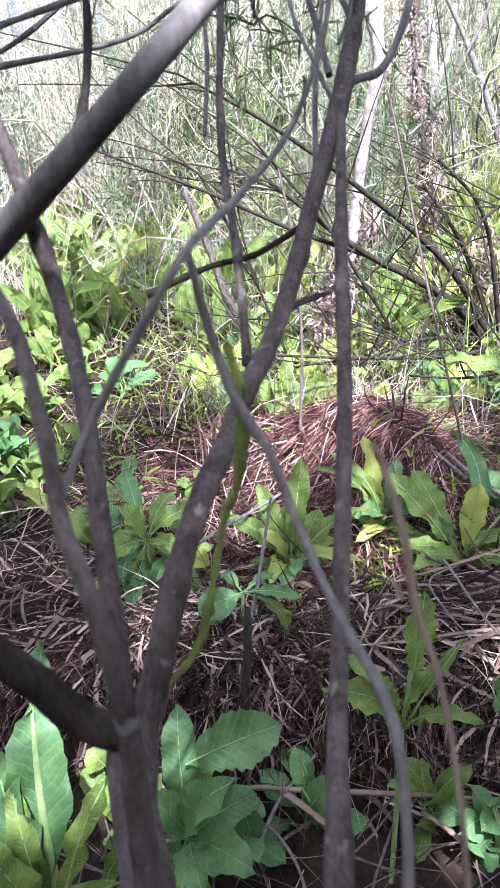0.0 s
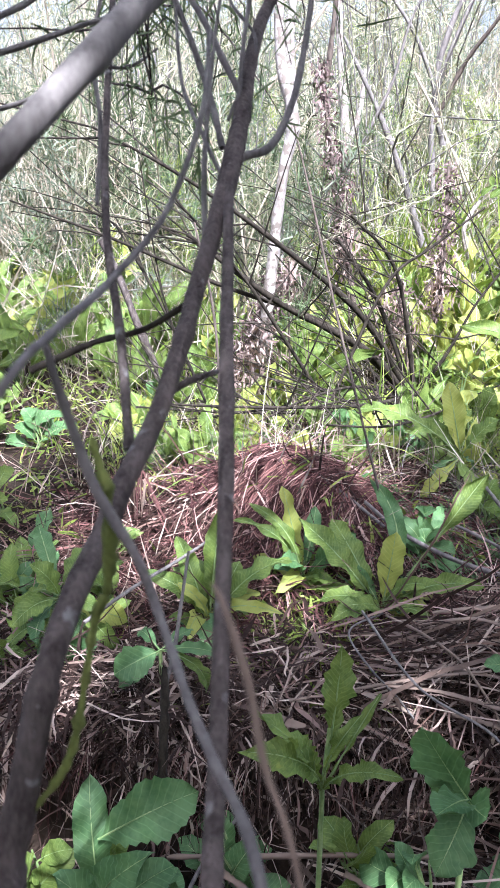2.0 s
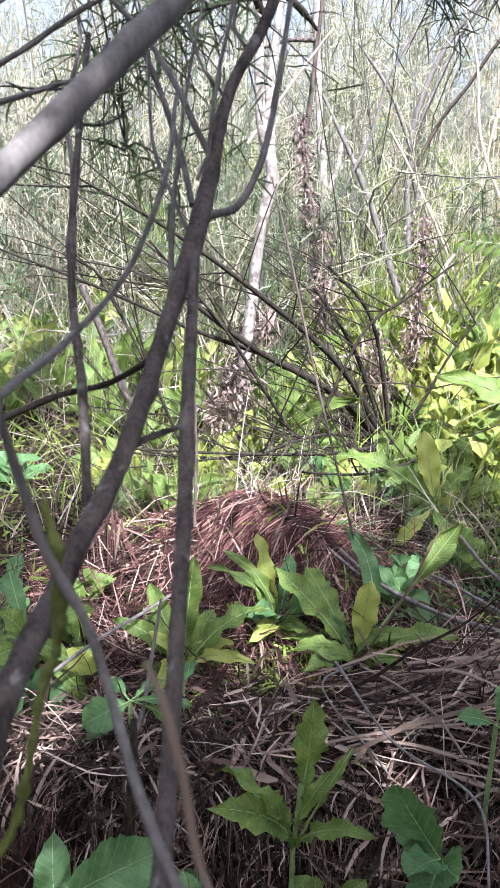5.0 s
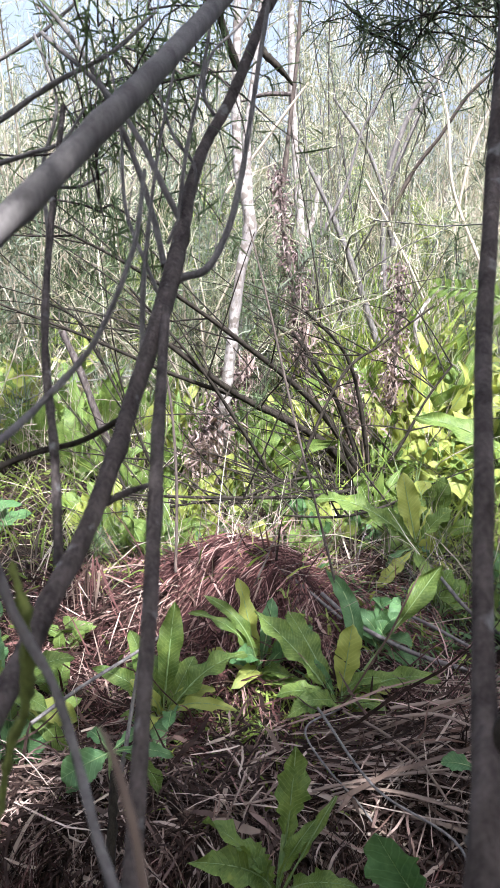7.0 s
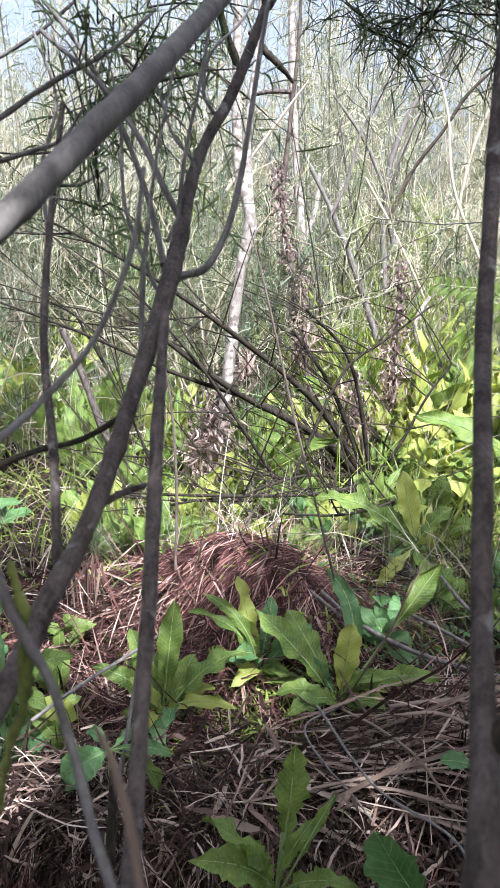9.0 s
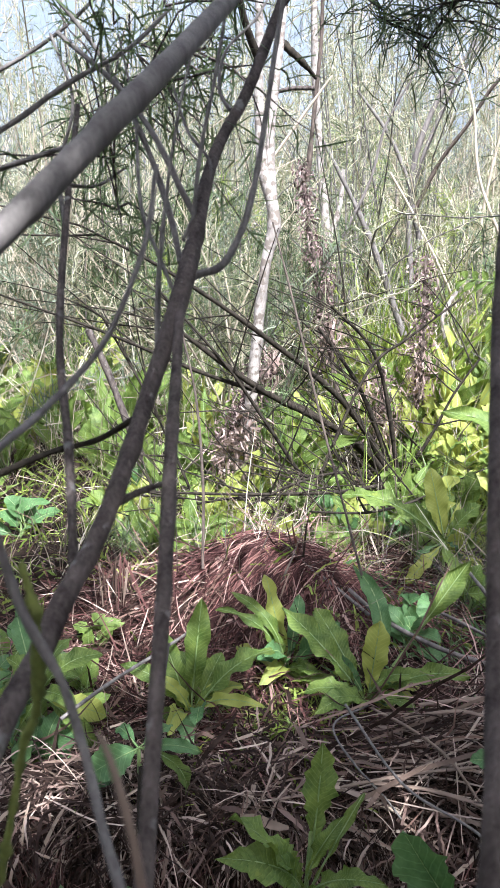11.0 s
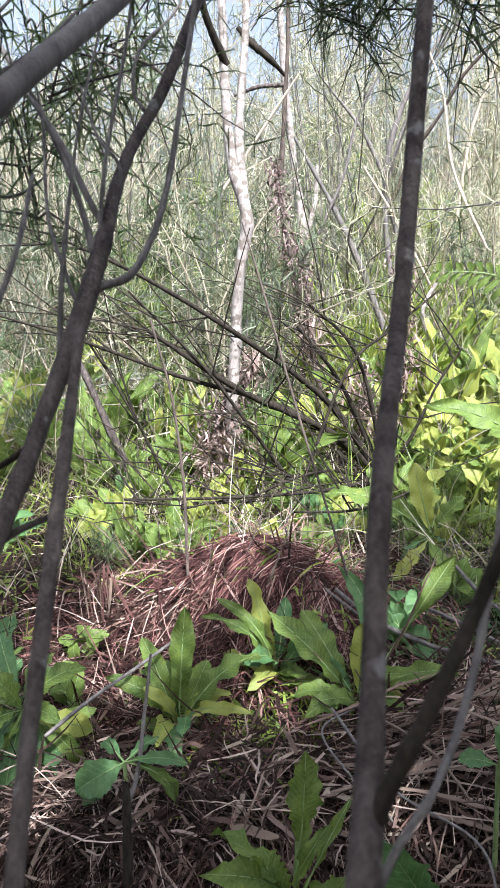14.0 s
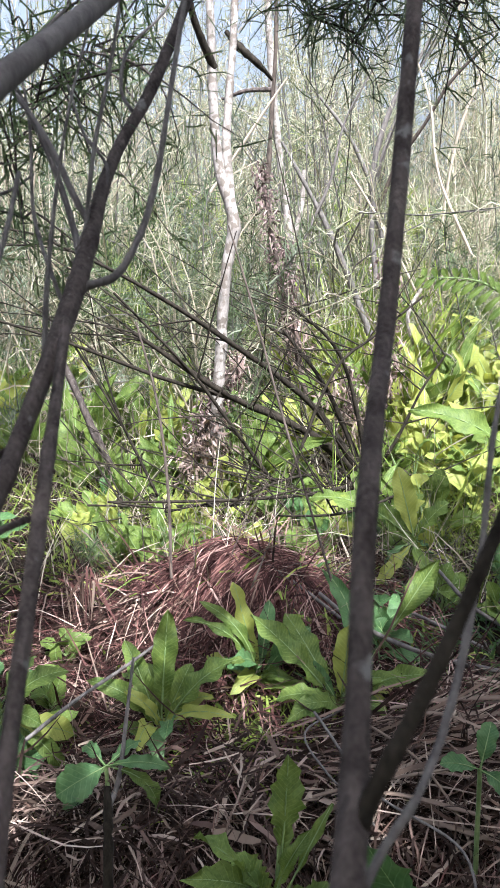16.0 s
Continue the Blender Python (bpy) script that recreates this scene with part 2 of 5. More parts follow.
def swept(base, heading, pitch, length, bend, steps=5, wiggle=0.0, seed=0):
    """Lines (count, steps, 3) that start at base, go off at heading and pitch (radians) and bend down by bend over their length."""
    g = np.random.default_rng(seed)
    N = len(base)
    s = np.linspace(0, 1, steps)[None]
    ang = pitch[:, None] - bend[:, None] * s
    if wiggle:
        ang = ang + wiggle * np.cumsum(g.normal(size=(N, steps)), 1)
        head = heading[:, None] + wiggle * np.cumsum(g.normal(size=(N, steps)), 1)
    else:
        head = np.repeat(heading[:, None], steps, 1)
    d = np.stack([np.sin(head) * np.cos(ang), np.cos(head) * np.cos(ang), np.sin(ang)], -1) * (length / (steps - 1))[:, None, None]
    d[:, 0] = 0
    return base[:, None] + np.cumsum(d, 1)


def leaf(base, tip, width, arch=0.15, cup=0.25, wave=0.032, teeth=0.0, face=(0, -0.5, 1), stalk=0.18, seed=0, bowed=0.0, n=22, m=9, rib_size=1.0):
    """A broad leaf from base to tip: a stalk, then a blade with a fold at the midrib, waved edges and side veins. Vertices and quads of blade and rib."""
    g = np.random.default_rng(seed)
    base, tip = np.array(base, float), np.array(tip, float)
    along = tip - base
    L = np.linalg.norm(along)
    ax = along / L
    up = np.array(face, float)
    up = up - ax * (up @ ax)
    up /= np.linalg.norm(up)
    sd = np.cross(ax, up)
    s = np.linspace(0, 1, n)
    spine = base + s[:, None] * along + (arch * L * 4 * (s * (1 - s)) * (0.6 + 0.6 * s))[:, None] * up + (bowed * L * s * (1 - s))[:, None] * sd
    u = np.clip((s - stalk) / (1 - stalk), 0, 1)
    half = width / 2 * np.sin(math.pi * u ** 1.15) ** 0.62 * (0.82 + 0.25 * u)
    half = half * (1 + teeth * np.where(np.arange(n) % 2, 1, -1)) + 0.0025
    half[-1] = 0.001
    curl, twist = g.normal(0.03, 0.06), g.normal(0, 0.35)
    spine = spine - (curl * L * s**3)[:, None] * up
    sd, up = np.cos(twist * s)[:, None, None] * sd + np.sin(twist * s)[:, None, None] * up, np.cos(twist * s)[:, None, None] * up - np.sin(twist * s)[:, None, None] * sd
    rag = 1 + 0.055 * (g.normal(size=(n, 2)) + np.sin(np.arange(n)[:, None] * 0.9 + g.uniform(0, 6.3, 2)))
    c = np.linspace(-1, 1, m)
    ph = g.uniform(0, 6.3, 2)
    edge = np.abs(c) ** 2
    ripple = 1.3 * wave * L * edge[None] * np.sin(s[:, None] * 23 + ph[0] + np.where(c > 0, 0, 2)[None]) + 0.017 * L * np.sin(u[:, None] * 60 - np.abs(c)[None] * 7) * (np.abs(c) < 0.95)[None] * (half > 0.01)[:, None] * 0.55
    lift = cup * np.abs(c)[None] ** 1.3 * half[:, None] + ripple
    v = spine[:, None] + (c[None] * half[:, None] * np.where(c[None] > 0, rag[:, :1], rag[:, 1:]))[:, :, None] * sd + lift[:, :, None] * up
    i, k = np.meshgrid(np.arange(n - 1), np.arange(m - 1), indexing="ij")
    b = (i * m + k).ravel()
    f = np.stack([b, b + 1, b + m + 1, b + m], 1)
    rr = np.linspace(0.0030, 0.0006, n) * max(0.6, min(1.6, L / 0.25)) * rib_size
    rib = np.column_stack([spine + up[:, 0] * 0.0005, rr])
    uv = np.stack(np.broadcast_arrays(np.abs(c)[None] * half[:, None] / (width / 2), s[:, None] * L / width), -1).reshape(-1, 2)
    return (v.reshape(-1, 3), f, uv), tube(rib, 4, n, 0.02, seed)


def leafy(name, leaves, mat, label, category, group="", stems=(), extra=0):
    """A plant: each leaf (with its rib under it) is a part. leaves: dicts for leaf()."""
    ob = new(name)
    x, y, _ = leaves[0]["base"]
    off = np.array((x, y, float(ground_z(x, y)) - 0.004))
    ob.location = off
    g = np.random.default_rng(int(abs(off[0] * 3 + off[1]) * 1000))
    more = []
    for k in range(extra):
        a, Lx = g.uniform(0, 6.28), g.uniform(0.08, 0.2)
        tip = off + Lx * np.array((math.sin(a), math.cos(a), g.uniform(0.15, 0.9)))
        more.append(dict(base=leaves[0]["base"], tip=tuple(tip), width=Lx * g.uniform(0.22, 0.36), arch=g.uniform(0.05, 0.35), wave=0.035, mat=(LEAF, LEAF_BLUE, LEAF, LEAF_LIME_LIT)[k % 4], n=14, m=7, bowed=g.normal() * 0.4))
    for k, kw in enumerate([*leaves, *more]):
        kw = dict(kw)
        mt = kw.pop("mat", mat)
        (v, f, uv), (rv, rf) = leaf(seed=k + int(abs(off[0]) * 1000), **kw)
        lf = part("leaf", raw_mesh("leaf", v - off, f, mt, uv=uv), ob)
        part("midrib", raw_mesh("midrib", rv[:-2] - off, rf, RIB), lf)
    if leaves[0]["base"][2] > off[2] + 0.03:
        stems = [*stems, ([(*off, 0.006), (*leaves[0]["base"], 0.005)], RIB)]
    for pts, mt in stems:
        pts = [(x - off[0], y - off[1], z - off[2], r) for x, y, z, r in pts]
        branch_part("stalk", pts, mt, ob, 7)
    return tagged(ob, label, category, group)


def stuff(name, pieces, mat, label, category):
    v, f = joined(pieces) if isinstance(pieces, list) else pieces
    return tagged(new(name, raw_mesh(name, v, f, mat)), label, category, kind="stuff")


def fine(name, data, mat, parent, label=""):
    """A part of pieces too small to count."""
    return tagged(part(name, raw_mesh(name, *data, mat), parent, label), kind="stuff")

# ---- ground ----
def ground_z(x, y):
    rise = 0.07 * (np.clip(y, -2, 7) - 2) + 0.03 - 0.22 / (1 + np.exp((y - 1.50 - 0.07 * np.sin(x * 3.3 + 1) - 0.04 * np.sin(x * 9)) / 0.025))
    lumps = 0.03 * np.sin(x * 2.1 + y * 1.3) * np.cos(y * 1.9 - x * 0.7) + 0.012 * np.sin(x * 7.3) * np.sin(y * 6.1)
    mound = 0.20 * np.exp(-(((x + 0.10) / 0.40) ** 2 + ((y - 2.75) / 0.30) ** 2)) + 0.10 * np.exp(-(((x - 0.55) / 0.5) ** 2 + ((y - 1.75) / 0.25) ** 2)) + 0.07 * np.exp(-(((x + 0.5) / 0.4) ** 2 + ((y - 1.6) / 0.25) ** 2))
    return rise + lumps * np.clip(3 - np.abs(y - 3) * 0.3, 0, 1) + mound


def sheet(name, xs, ys, mat):
    X, Y = np.meshgrid(xs, ys, indexing="ij")
    Z = ground_z(X, Y)
    v = np.stack([X, Y, Z], -1).reshape(-1, 3)
    i, k = np.meshgrid(np.arange(len(xs) - 1), np.arange(len(ys) - 1), indexing="ij")
    b = (i * len(ys) + k).ravel()
    return raw_mesh(name, v, np.stack([b, b + len(ys), b + len(ys) + 1, b + 1], 1), mat)


spread = np.linspace(-1, 1, 241)
ground = tagged(new("ground", sheet("ground", 1.2 * np.sinh(spread * 7.6) / np.sinh(1.2) * 1.0, 3 + 1.2 * np.sinh(spread * 7.6) / np.sinh(1.2), SOIL)), "dark soil under dead grass", "ground", kind="structure")

# ---- saplings close to the camera ----
def roots(x, y, r):
    return (x, y, float(ground_z(x, y)) - 0.03, r)


sapling = new("sapling_tree")
sapling.location = (0, 0, 0)
tagged(sapling, "thin grey-barked forked sapling with mossy twigs and needle leaves", "tree", "saplings")
branch_part("trunk", [roots(-0.16, 0.22, 0.013), (-0.158, 0.225, 0.55, 0.011), (-0.1225, 0.2050, 1.0404, 0.0111), (-0.1335, 0.2250, 1.0591, 0.0105), (-0.1395, 0.2450, 1.0748, 0.0120), (-0.1372, 0.2500, 1.0889, 0.0091)], BARK, sapling, 14, 0.05, 1)
branch_part("limb", [(-0.1395, 0.2450, 1.0748, 0.0078), (-0.1322, 0.2500, 1.0945, 0.0073), (-0.1157, 0.2580, 1.1647, 0.0056), (-0.1108, 0.2850, 1.1871, 0.0056), (-0.1062, 0.3150, 1.1985, 0.0057), (-0.1026, 0.3400, 1.2127, 0.0054), (-0.0930, 0.3700, 1.2339, 0.0050), (-0.0863, 0.4000, 1.2584, 0.0049), (-0.0812, 0.4500, 1.2922, 0.0050), (-0.0745, 0.4900, 1.3268, 0.0056), (-0.0703, 0.5250, 1.3538, 0.0064), (-0.0666, 0.5800, 1.3980, 0.0053), (-0.0655, 0.6100, 1.4239, 0.0048), (-0.0587, 0.6600, 1.4622, 0.0045), (-0.0427, 0.7000, 1.5016, 0.0049), (-0.0153, 0.7900, 1.5989, 0.0044)], BARK, sapling, 14, 0.045, 2)
branch_part("stem", [roots(-0.04, 0.15, 0.008), (-0.04, 0.155, 0.7, 0.007), (-0.04, 0.165, 0.98, 0.0062), (-0.041, 0.185, 1.09, 0.0056), (-0.0441, 0.2120, 1.1182, 0.0040), (-0.0468, 0.2520, 1.1476, 0.0038), (-0.0498, 0.3000, 1.1952, 0.0036), (-0.0534, 0.3440, 1.2299, 0.0037), (-0.0601, 0.4050, 1.2698, 0.0037), (-0.0643, 0.4500, 1.3018, 0.0033), (-0.0696, 0.5050, 1.3425, 0.0031)], BARK, sapling, 12, 0.05, 3)
branch_part("limb", [(-0.1413, 0.2500, 1.0732, 0.0056), (-0.1463, 0.2550, 1.0982, 0.0057), (-0.1531, 0.2700, 1.1401, 0.0051), (-0.1604, 0.2850, 1.1756, 0.0047), (-0.1678, 0.3000, 1.2114, 0.0042), (-0.1847, 0.3300, 1.2431, 0.0043), (-0.1991, 0.3500, 1.2663, 0.0044), (-0.2102, 0.3600, 1.2911, 0.0052), (-0.2085, 0.3370, 1.3020, 0.0056)], BARK, sapling, 12, 0.05, 4)
branch_part("limb", [(-0.15, 0.21, 0.80, 0.007), (-0.1194, 0.1950, 1.0405, 0.0060), (-0.1148, 0.1850, 1.1006, 0.0052), (-0.1086, 0.1680, 1.1629, 0.0040), (-0.1068, 0.1550, 1.2019, 0.0031), (-0.1111, 0.1550, 1.2242, 0.0028), (-0.1205, 0.1650, 1.2357, 0.0027), (-0.1268, 0.1750, 1.2537, 0.0025), (-0.1368, 0.1900, 1.2688, 0.0025), (-0.1482, 0.2050, 1.2837, 0.0024), (-0.1740, 0.2300, 1.3021, 0.0023)], BARK, sapling, 12, 0.05, 5)
branch_part("limb", [(-0.1395, 0.2400, 1.0862, 0.0076), (-0.1566, 0.2350, 1.0965, 0.0082), (-0.1697, 0.2250, 1.1234, 0.0078), (-0.1824, 0.2200, 1.1404, 0.0072), (-0.2003, 0.2100, 1.1727, 0.0059)], BARK_DARK, sapling, 12, 0.05, 6)
# the paler bark puts skylight into this limb's colour
branch_part("limb", [(-0.2636, 0.3600, 1.2574, 0.0089), (-0.1249, 0.2900, 1.3586, 0.0056), (-0.1079, 0.3180, 1.3842, 0.0058), (-0.0901, 0.3670, 1.4181, 0.0062), (-0.0700, 0.4300, 1.4592, 0.0064), (-0.0429, 0.6000, 1.5485, 0.0064), (0.0076, 0.8000, 1.6770, 0.0065)], TWIG_PALE_SKYLIT, sapling, 14, 0.04, 7)
branch_part("twig", [(-0.2050, 0.4500, 1.4175, 0.0021), (-0.2000, 0.4300, 1.3777, 0.0024), (-0.1936, 0.4000, 1.3495, 0.0026), (-0.1900, 0.3700, 1.3283, 0.0030)], BARK_DARK, sapling, 8, 0.06, 8)
branch_part("twig", [(-0.1081, 0.2700, 1.2961, 0.0013), (-0.1055, 0.2700, 1.2836, 0.0017), (-0.0998, 0.2700, 1.2618, 0.0019), (-0.0927, 0.2650, 1.2453, 0.0020), (-0.0846, 0.2620, 1.2315, 0.0021), (-0.0763, 0.2560, 1.2224, 0.0017), (-0.0636, 0.2400, 1.2026, 0.0018), (-0.0520, 0.2170, 1.1925, 0.0018), (-0.0403, 0.1970, 1.1838, 0.0019), (-0.0304, 0.1830, 1.1768, 0.0019), (-0.0243, 0.1680, 1.1707, 0.0019), (-0.0204, 0.1580, 1.1502, 0.0018), (-0.0181, 0.1520, 1.1192, 0.0019), (-0.012, 0.13, 0.7, 0.004), roots(-0.01, 0.12, 0.004)], TWIG_PALE_SKYLIT, sapling, 10, 0.05, 9)
branch_part("twig", [(-0.1240, 0.1700, 1.2382, 0.0015), (-0.1216, 0.1900, 1.2531, 0.0015), (-0.0897, 0.1850, 1.3036, 0.0013), (-0.0915, 0.2350, 1.3089, 0.0015), (-0.0957, 0.3200, 1.3126, 0.0016), (-0.0818, 0.3600, 1.3344, 0.0014), (-0.0702, 0.4000, 1.3771, 0.0014), (-0.0725, 0.4500, 1.4199, 0.0012)], TWIG_PALE_SKYLIT, sapling, 9, 0.05, 10)
branch_part("twig", [(-0.1055, 0.3700, 1.2205, 0.0029), (-0.1172, 0.4100, 1.2683, 0.0025), (-0.1350, 0.4600, 1.3239, 0.0023), (-0.1496, 0.5400, 1.4081, 0.0022), (-0.1563, 0.6000, 1.4785, 0.0019)], BARK, sapling, 8, 0.06, 11)
branch_part("twig", [(-0.1840, 0.4500, 1.2390, 0.0024), (-0.1447, 0.4600, 1.2553, 0.0021), (-0.1190, 0.4700, 1.2608, 0.0019), (-0.0876, 0.4600, 1.2797, 0.0021)], BARK_DARK, sapling, 8, 0.06, 12)
branch_part("twig", [(-0.0924, 0.3900, 1.2427, 0.0023), (-0.0806, 0.4000, 1.2479, 0.0021), (-0.0666, 0.4200, 1.2492, 0.0014)], BARK, sapling, 8, 0.06, 13)
# upper branches and twigs: brightness from the sky is in the paler bark
branch_part("branch", [(-0.0732, 0.5300, 1.3468, 0.0027), (-0.0645, 0.5350, 1.3593, 0.0028), (-0.0493, 0.5500, 1.3647, 0.0028), (-0.0364, 0.5800, 1.3897, 0.0024), (-0.0288, 0.6200, 1.4293, 0.0023), (-0.0234, 0.6600, 1.4808, 0.0020), (-0.0186, 0.7000, 1.5326, 0.0021), (-0.0104, 0.7500, 1.6079, 0.0019)], TWIG_PALE_SKYLIT, sapling, 10, 0.05, 14)
branch_part("branch", [(-0.0685, 0.5800, 1.3980, 0.0023), (-0.0809, 0.5900, 1.4192, 0.0023), (-0.1019, 0.6200, 1.4546, 0.0021), (-0.1371, 0.6600, 1.4988, 0.0022), (-0.2045, 0.7200, 1.5571, 0.0021)], TWIG_PALE_SKYLIT, sapling, 10, 0.05, 15)
branch_part("twig", [(-0.0705, 0.5700, 1.3905, 0.0016), (-0.0674, 0.6000, 1.4472, 0.0015), (-0.0603, 0.6300, 1.4996, 0.0014), (-0.0565, 0.6700, 1.5539, 0.0013), (-0.0571, 0.7000, 1.6014, 0.0011)], TWIG_PALE_SKYLIT, sapling, 8, 0.06, 16)
branch_part("twig", [(-0.0548, 0.6900, 1.4890, 0.0017), (-0.0638, 0.7000, 1.5036, 0.0016), (-0.0624, 0.7300, 1.5414, 0.0013), (-0.0370, 0.7800, 1.5836, 0.0012), (-0.0177, 0.8000, 1.6244, 0.0009)], TWIG_PALE_SKYLIT, sapling, 8, 0.06, 17)
branch_part("twig", [(-0.0842, 0.5000, 1.3139, 0.0017), (-0.0878, 0.5300, 1.3560, 0.0017), (-0.0866, 0.5700, 1.4232, 0.0013), (-0.0828, 0.6000, 1.4730, 0.0011), (-0.0757, 0.6600, 1.5482, 0.0009)], TWIG_PALE_SKYLIT, sapling, 8, 0.06, 18)
branch_part("twig", [(-0.0727, 0.5200, 1.3423, 0.0013), (-0.0895, 0.5500, 1.3695, 0.0014), (-0.1123, 0.6000, 1.4077, 0.0013), (-0.1278, 0.6600, 1.4846, 0.0011), (-0.1476, 0.7000, 1.5498, 0.0008)], TWIG_PALE_SKYLIT, sapling, 8, 0.06, 19)
branch_part("twig", [(-0.0768, 0.5700, 1.3834, 0.0014), (-0.0627, 0.6200, 1.4381, 0.0013), (-0.0817, 0.6400, 1.4642, 0.0012), (-0.0987, 0.6700, 1.5052, 0.0010)], TWIG_PALE_SKYLIT, sapling, 8, 0.06, 20)
branch_part("twig", [(-0.0954, 0.2750, 1.2605, 0.0012), (-0.0895, 0.2700, 1.2342, 0.0026), (-0.0921, 0.2700, 1.1990, 0.0022), (-0.0969, 0.2700, 1.1880, 0.0016), (-0.1085, 0.2550, 1.1280, 0.0017), (-0.1240, 0.2500, 1.1053, 0.0012)], MOSS_BARK, sapling, 11, 0.28, 21, 60, label="yellow-green moss-covered twig")

branch_part("twig", [(-0.3016, 0.4000, 1.4369, 0.0028), (-0.2305, 0.3600, 1.3549, 0.0032), (-0.2196, 0.3600, 1.3284, 0.0038), (-0.2115, 0.3550, 1.3078, 0.0041)], BARK, sapling, 9, 0.06, 23)
branch_part("twig", [(-0.4830, 0.6000, 1.3368, 0.0027), (-0.3777, 0.7000, 1.3998, 0.0025), (-0.3542, 0.7500, 1.4301, 0.0026), (-0.3382, 0.8000, 1.4607, 0.0024)], BARK, sapling, 8, 0.06, 24)

# high twigs, their bark lightened in place of skylight
for k, s in enumerate([[(-0.3005, 0.5200, 1.4140, 0.0024), (-0.2280, 0.6200, 1.4623, 0.0024), (-0.1817, 0.6600, 1.5045, 0.0022), (-0.1398, 0.7000, 1.5390, 0.0019), (-0.1118, 0.7500, 1.5830, 0.0015)], [(-0.3025, 0.5200, 1.3963, 0.0024), (-0.2221, 0.6000, 1.4339, 0.0023), (-0.1898, 0.6200, 1.4478, 0.0019), (-0.1716, 0.6500, 1.4611, 0.0016), (-0.1600, 0.6800, 1.4915, 0.0009)], [(-0.2236, 0.7500, 1.6049, 0.0022), (-0.1683, 0.7200, 1.5391, 0.0024), (-0.1293, 0.7000, 1.4685, 0.0024), (-0.1019, 0.6600, 1.4067, 0.0025), (-0.0870, 0.6200, 1.3668, 0.0026)],] + [
                       [(-0.3229, 0.5500, 1.3748, 0.0022), (-0.2573, 0.7000, 1.4065, 0.0022), (-0.2174, 0.7200, 1.4323, 0.0020), (-0.1843, 0.7500, 1.4354, 0.0016), (-0.1641, 0.7800, 1.4537, 0.0011)], [(-0.3724, 0.6500, 1.4630, 0.0023), (-0.2862, 0.8000, 1.5468, 0.0022), (-0.2360, 0.8200, 1.5820, 0.0019), (-0.1919, 0.8500, 1.6310, 0.0017)], [(-0.1783, 0.6000, 1.3272, 0.0017), (-0.1831, 0.6400, 1.3870, 0.0018), (-0.1973, 0.6800, 1.4427, 0.0017), (-0.1942, 0.7200, 1.5028, 0.0015), (-0.2235, 0.7600, 1.5667, 0.0013)]]):
    branch_part("twig", s, TWIG_PALE_SKYLIT, sapling, 7, 0.07, 340 + k)

sapling_b = tagged(new("sapling_tree"), "straight grey-brown sapling with one low side branch", "tree", "saplings")
branch_part("trunk", [roots(0.07, 0.16, 0.010), (0.066, 0.165, 0.7, 0.0092), (0.066, 0.172, 1.0, 0.0088), (0.067, 0.185, 1.12, 0.0085), (0.0725, 0.2150, 1.2079, 0.0051), (0.0756, 0.2340, 1.2211, 0.0047), (0.0797, 0.2600, 1.2417, 0.0041), (0.0835, 0.2850, 1.2689, 0.0041), (0.0862, 0.3000, 1.2857, 0.0042), (0.0947, 0.3450, 1.3147, 0.0040), (0.1051, 0.3950, 1.3431, 0.0043), (0.1132, 0.4300, 1.3798, 0.0044), (0.1246, 0.4800, 1.4369, 0.0047), (0.1350, 0.5200, 1.5001, 0.0047), (0.1508, 0.5800, 1.5909, 0.0044), (0.20, 0.66, 2.1, 0.005)], BARK, sapling_b, 14, 0.04, 30)
branch_part("branch", [(0.0743, 0.2220, 1.2125, 0.0023), (0.0788, 0.2300, 1.2224, 0.0029), (0.0866, 0.2350, 1.2353, 0.0027), (0.0977, 0.2450, 1.2506, 0.0026), (0.1077, 0.2550, 1.2650, 0.0025), (0.1156, 0.2620, 1.2781, 0.0024), (0.1346, 0.2800, 1.3114, 0.0019)], BARK_DARK, sapling_b, 12, 0.05, 31)
branch_part("twig", [(0.0735, 0.2350, 1.1771, 0.0015), (0.0858, 0.2500, 1.1901, 0.0016), (0.1012, 0.2700, 1.1973, 0.0016), (0.1208, 0.3100, 1.2089, 0.0017), (0.1421, 0.3600, 1.2439, 0.0016), (0.1561, 0.4000, 1.2871, 0.0015), (0.1696, 0.4300, 1.3202, 0.0013)], TWIG_PALE_SKYLIT, sapling_b, 9, 0.06, 32)

# dead pale seed stem standing before the saplings
stem = tagged(new("dead_plant"), "broken pale dry grass stem with a frayed tip", "plant stem")
branch_part("stalk", [(0.02, 0.10, float(ground_z(0.02, 0.10)), 0.002), (0.018, 0.10, 0.8, 0.0018), (-0.0072, 0.1250, 1.1721, 0.0007), (-0.0114, 0.1350, 1.1965, 0.0008), (-0.0167, 0.1420, 1.2170, 0.0009), (-0.0220, 0.1470, 1.2291, 0.0010), (-0.0262, 0.1520, 1.2477, 0.0011), (-0.0323, 0.1570, 1.2644, 0.0009), (-0.0349, 0.1580, 1.2690, 0.0003)], REED, stem, 8, 0.08, 40)


# ---- needle leaves of the saplings ----
def needles(centres, per, length, width, seed, droop=0.6, steps=4):
    g = np.random.default_rng(seed)
    c = np.repeat(centres, per, 0) + g.normal(0, 0.012, (len(centres) * per, 3))
    n = len(c)
    P = swept(c, g.uniform(0, 6.28, n), g.uniform(-1.3, 1.0, n), g.uniform(0.5, 1.2, n) * length, g.uniform(-0.2, droop, n), steps, 0.12, seed)
    W = width * np.array([0.8, 1, 0.8, 0.2] if steps == 4 else [0.9, 1, 0.2])[None] * g.uniform(0.7, 1.2, (n, 1))
    return strands(P, W, seed)


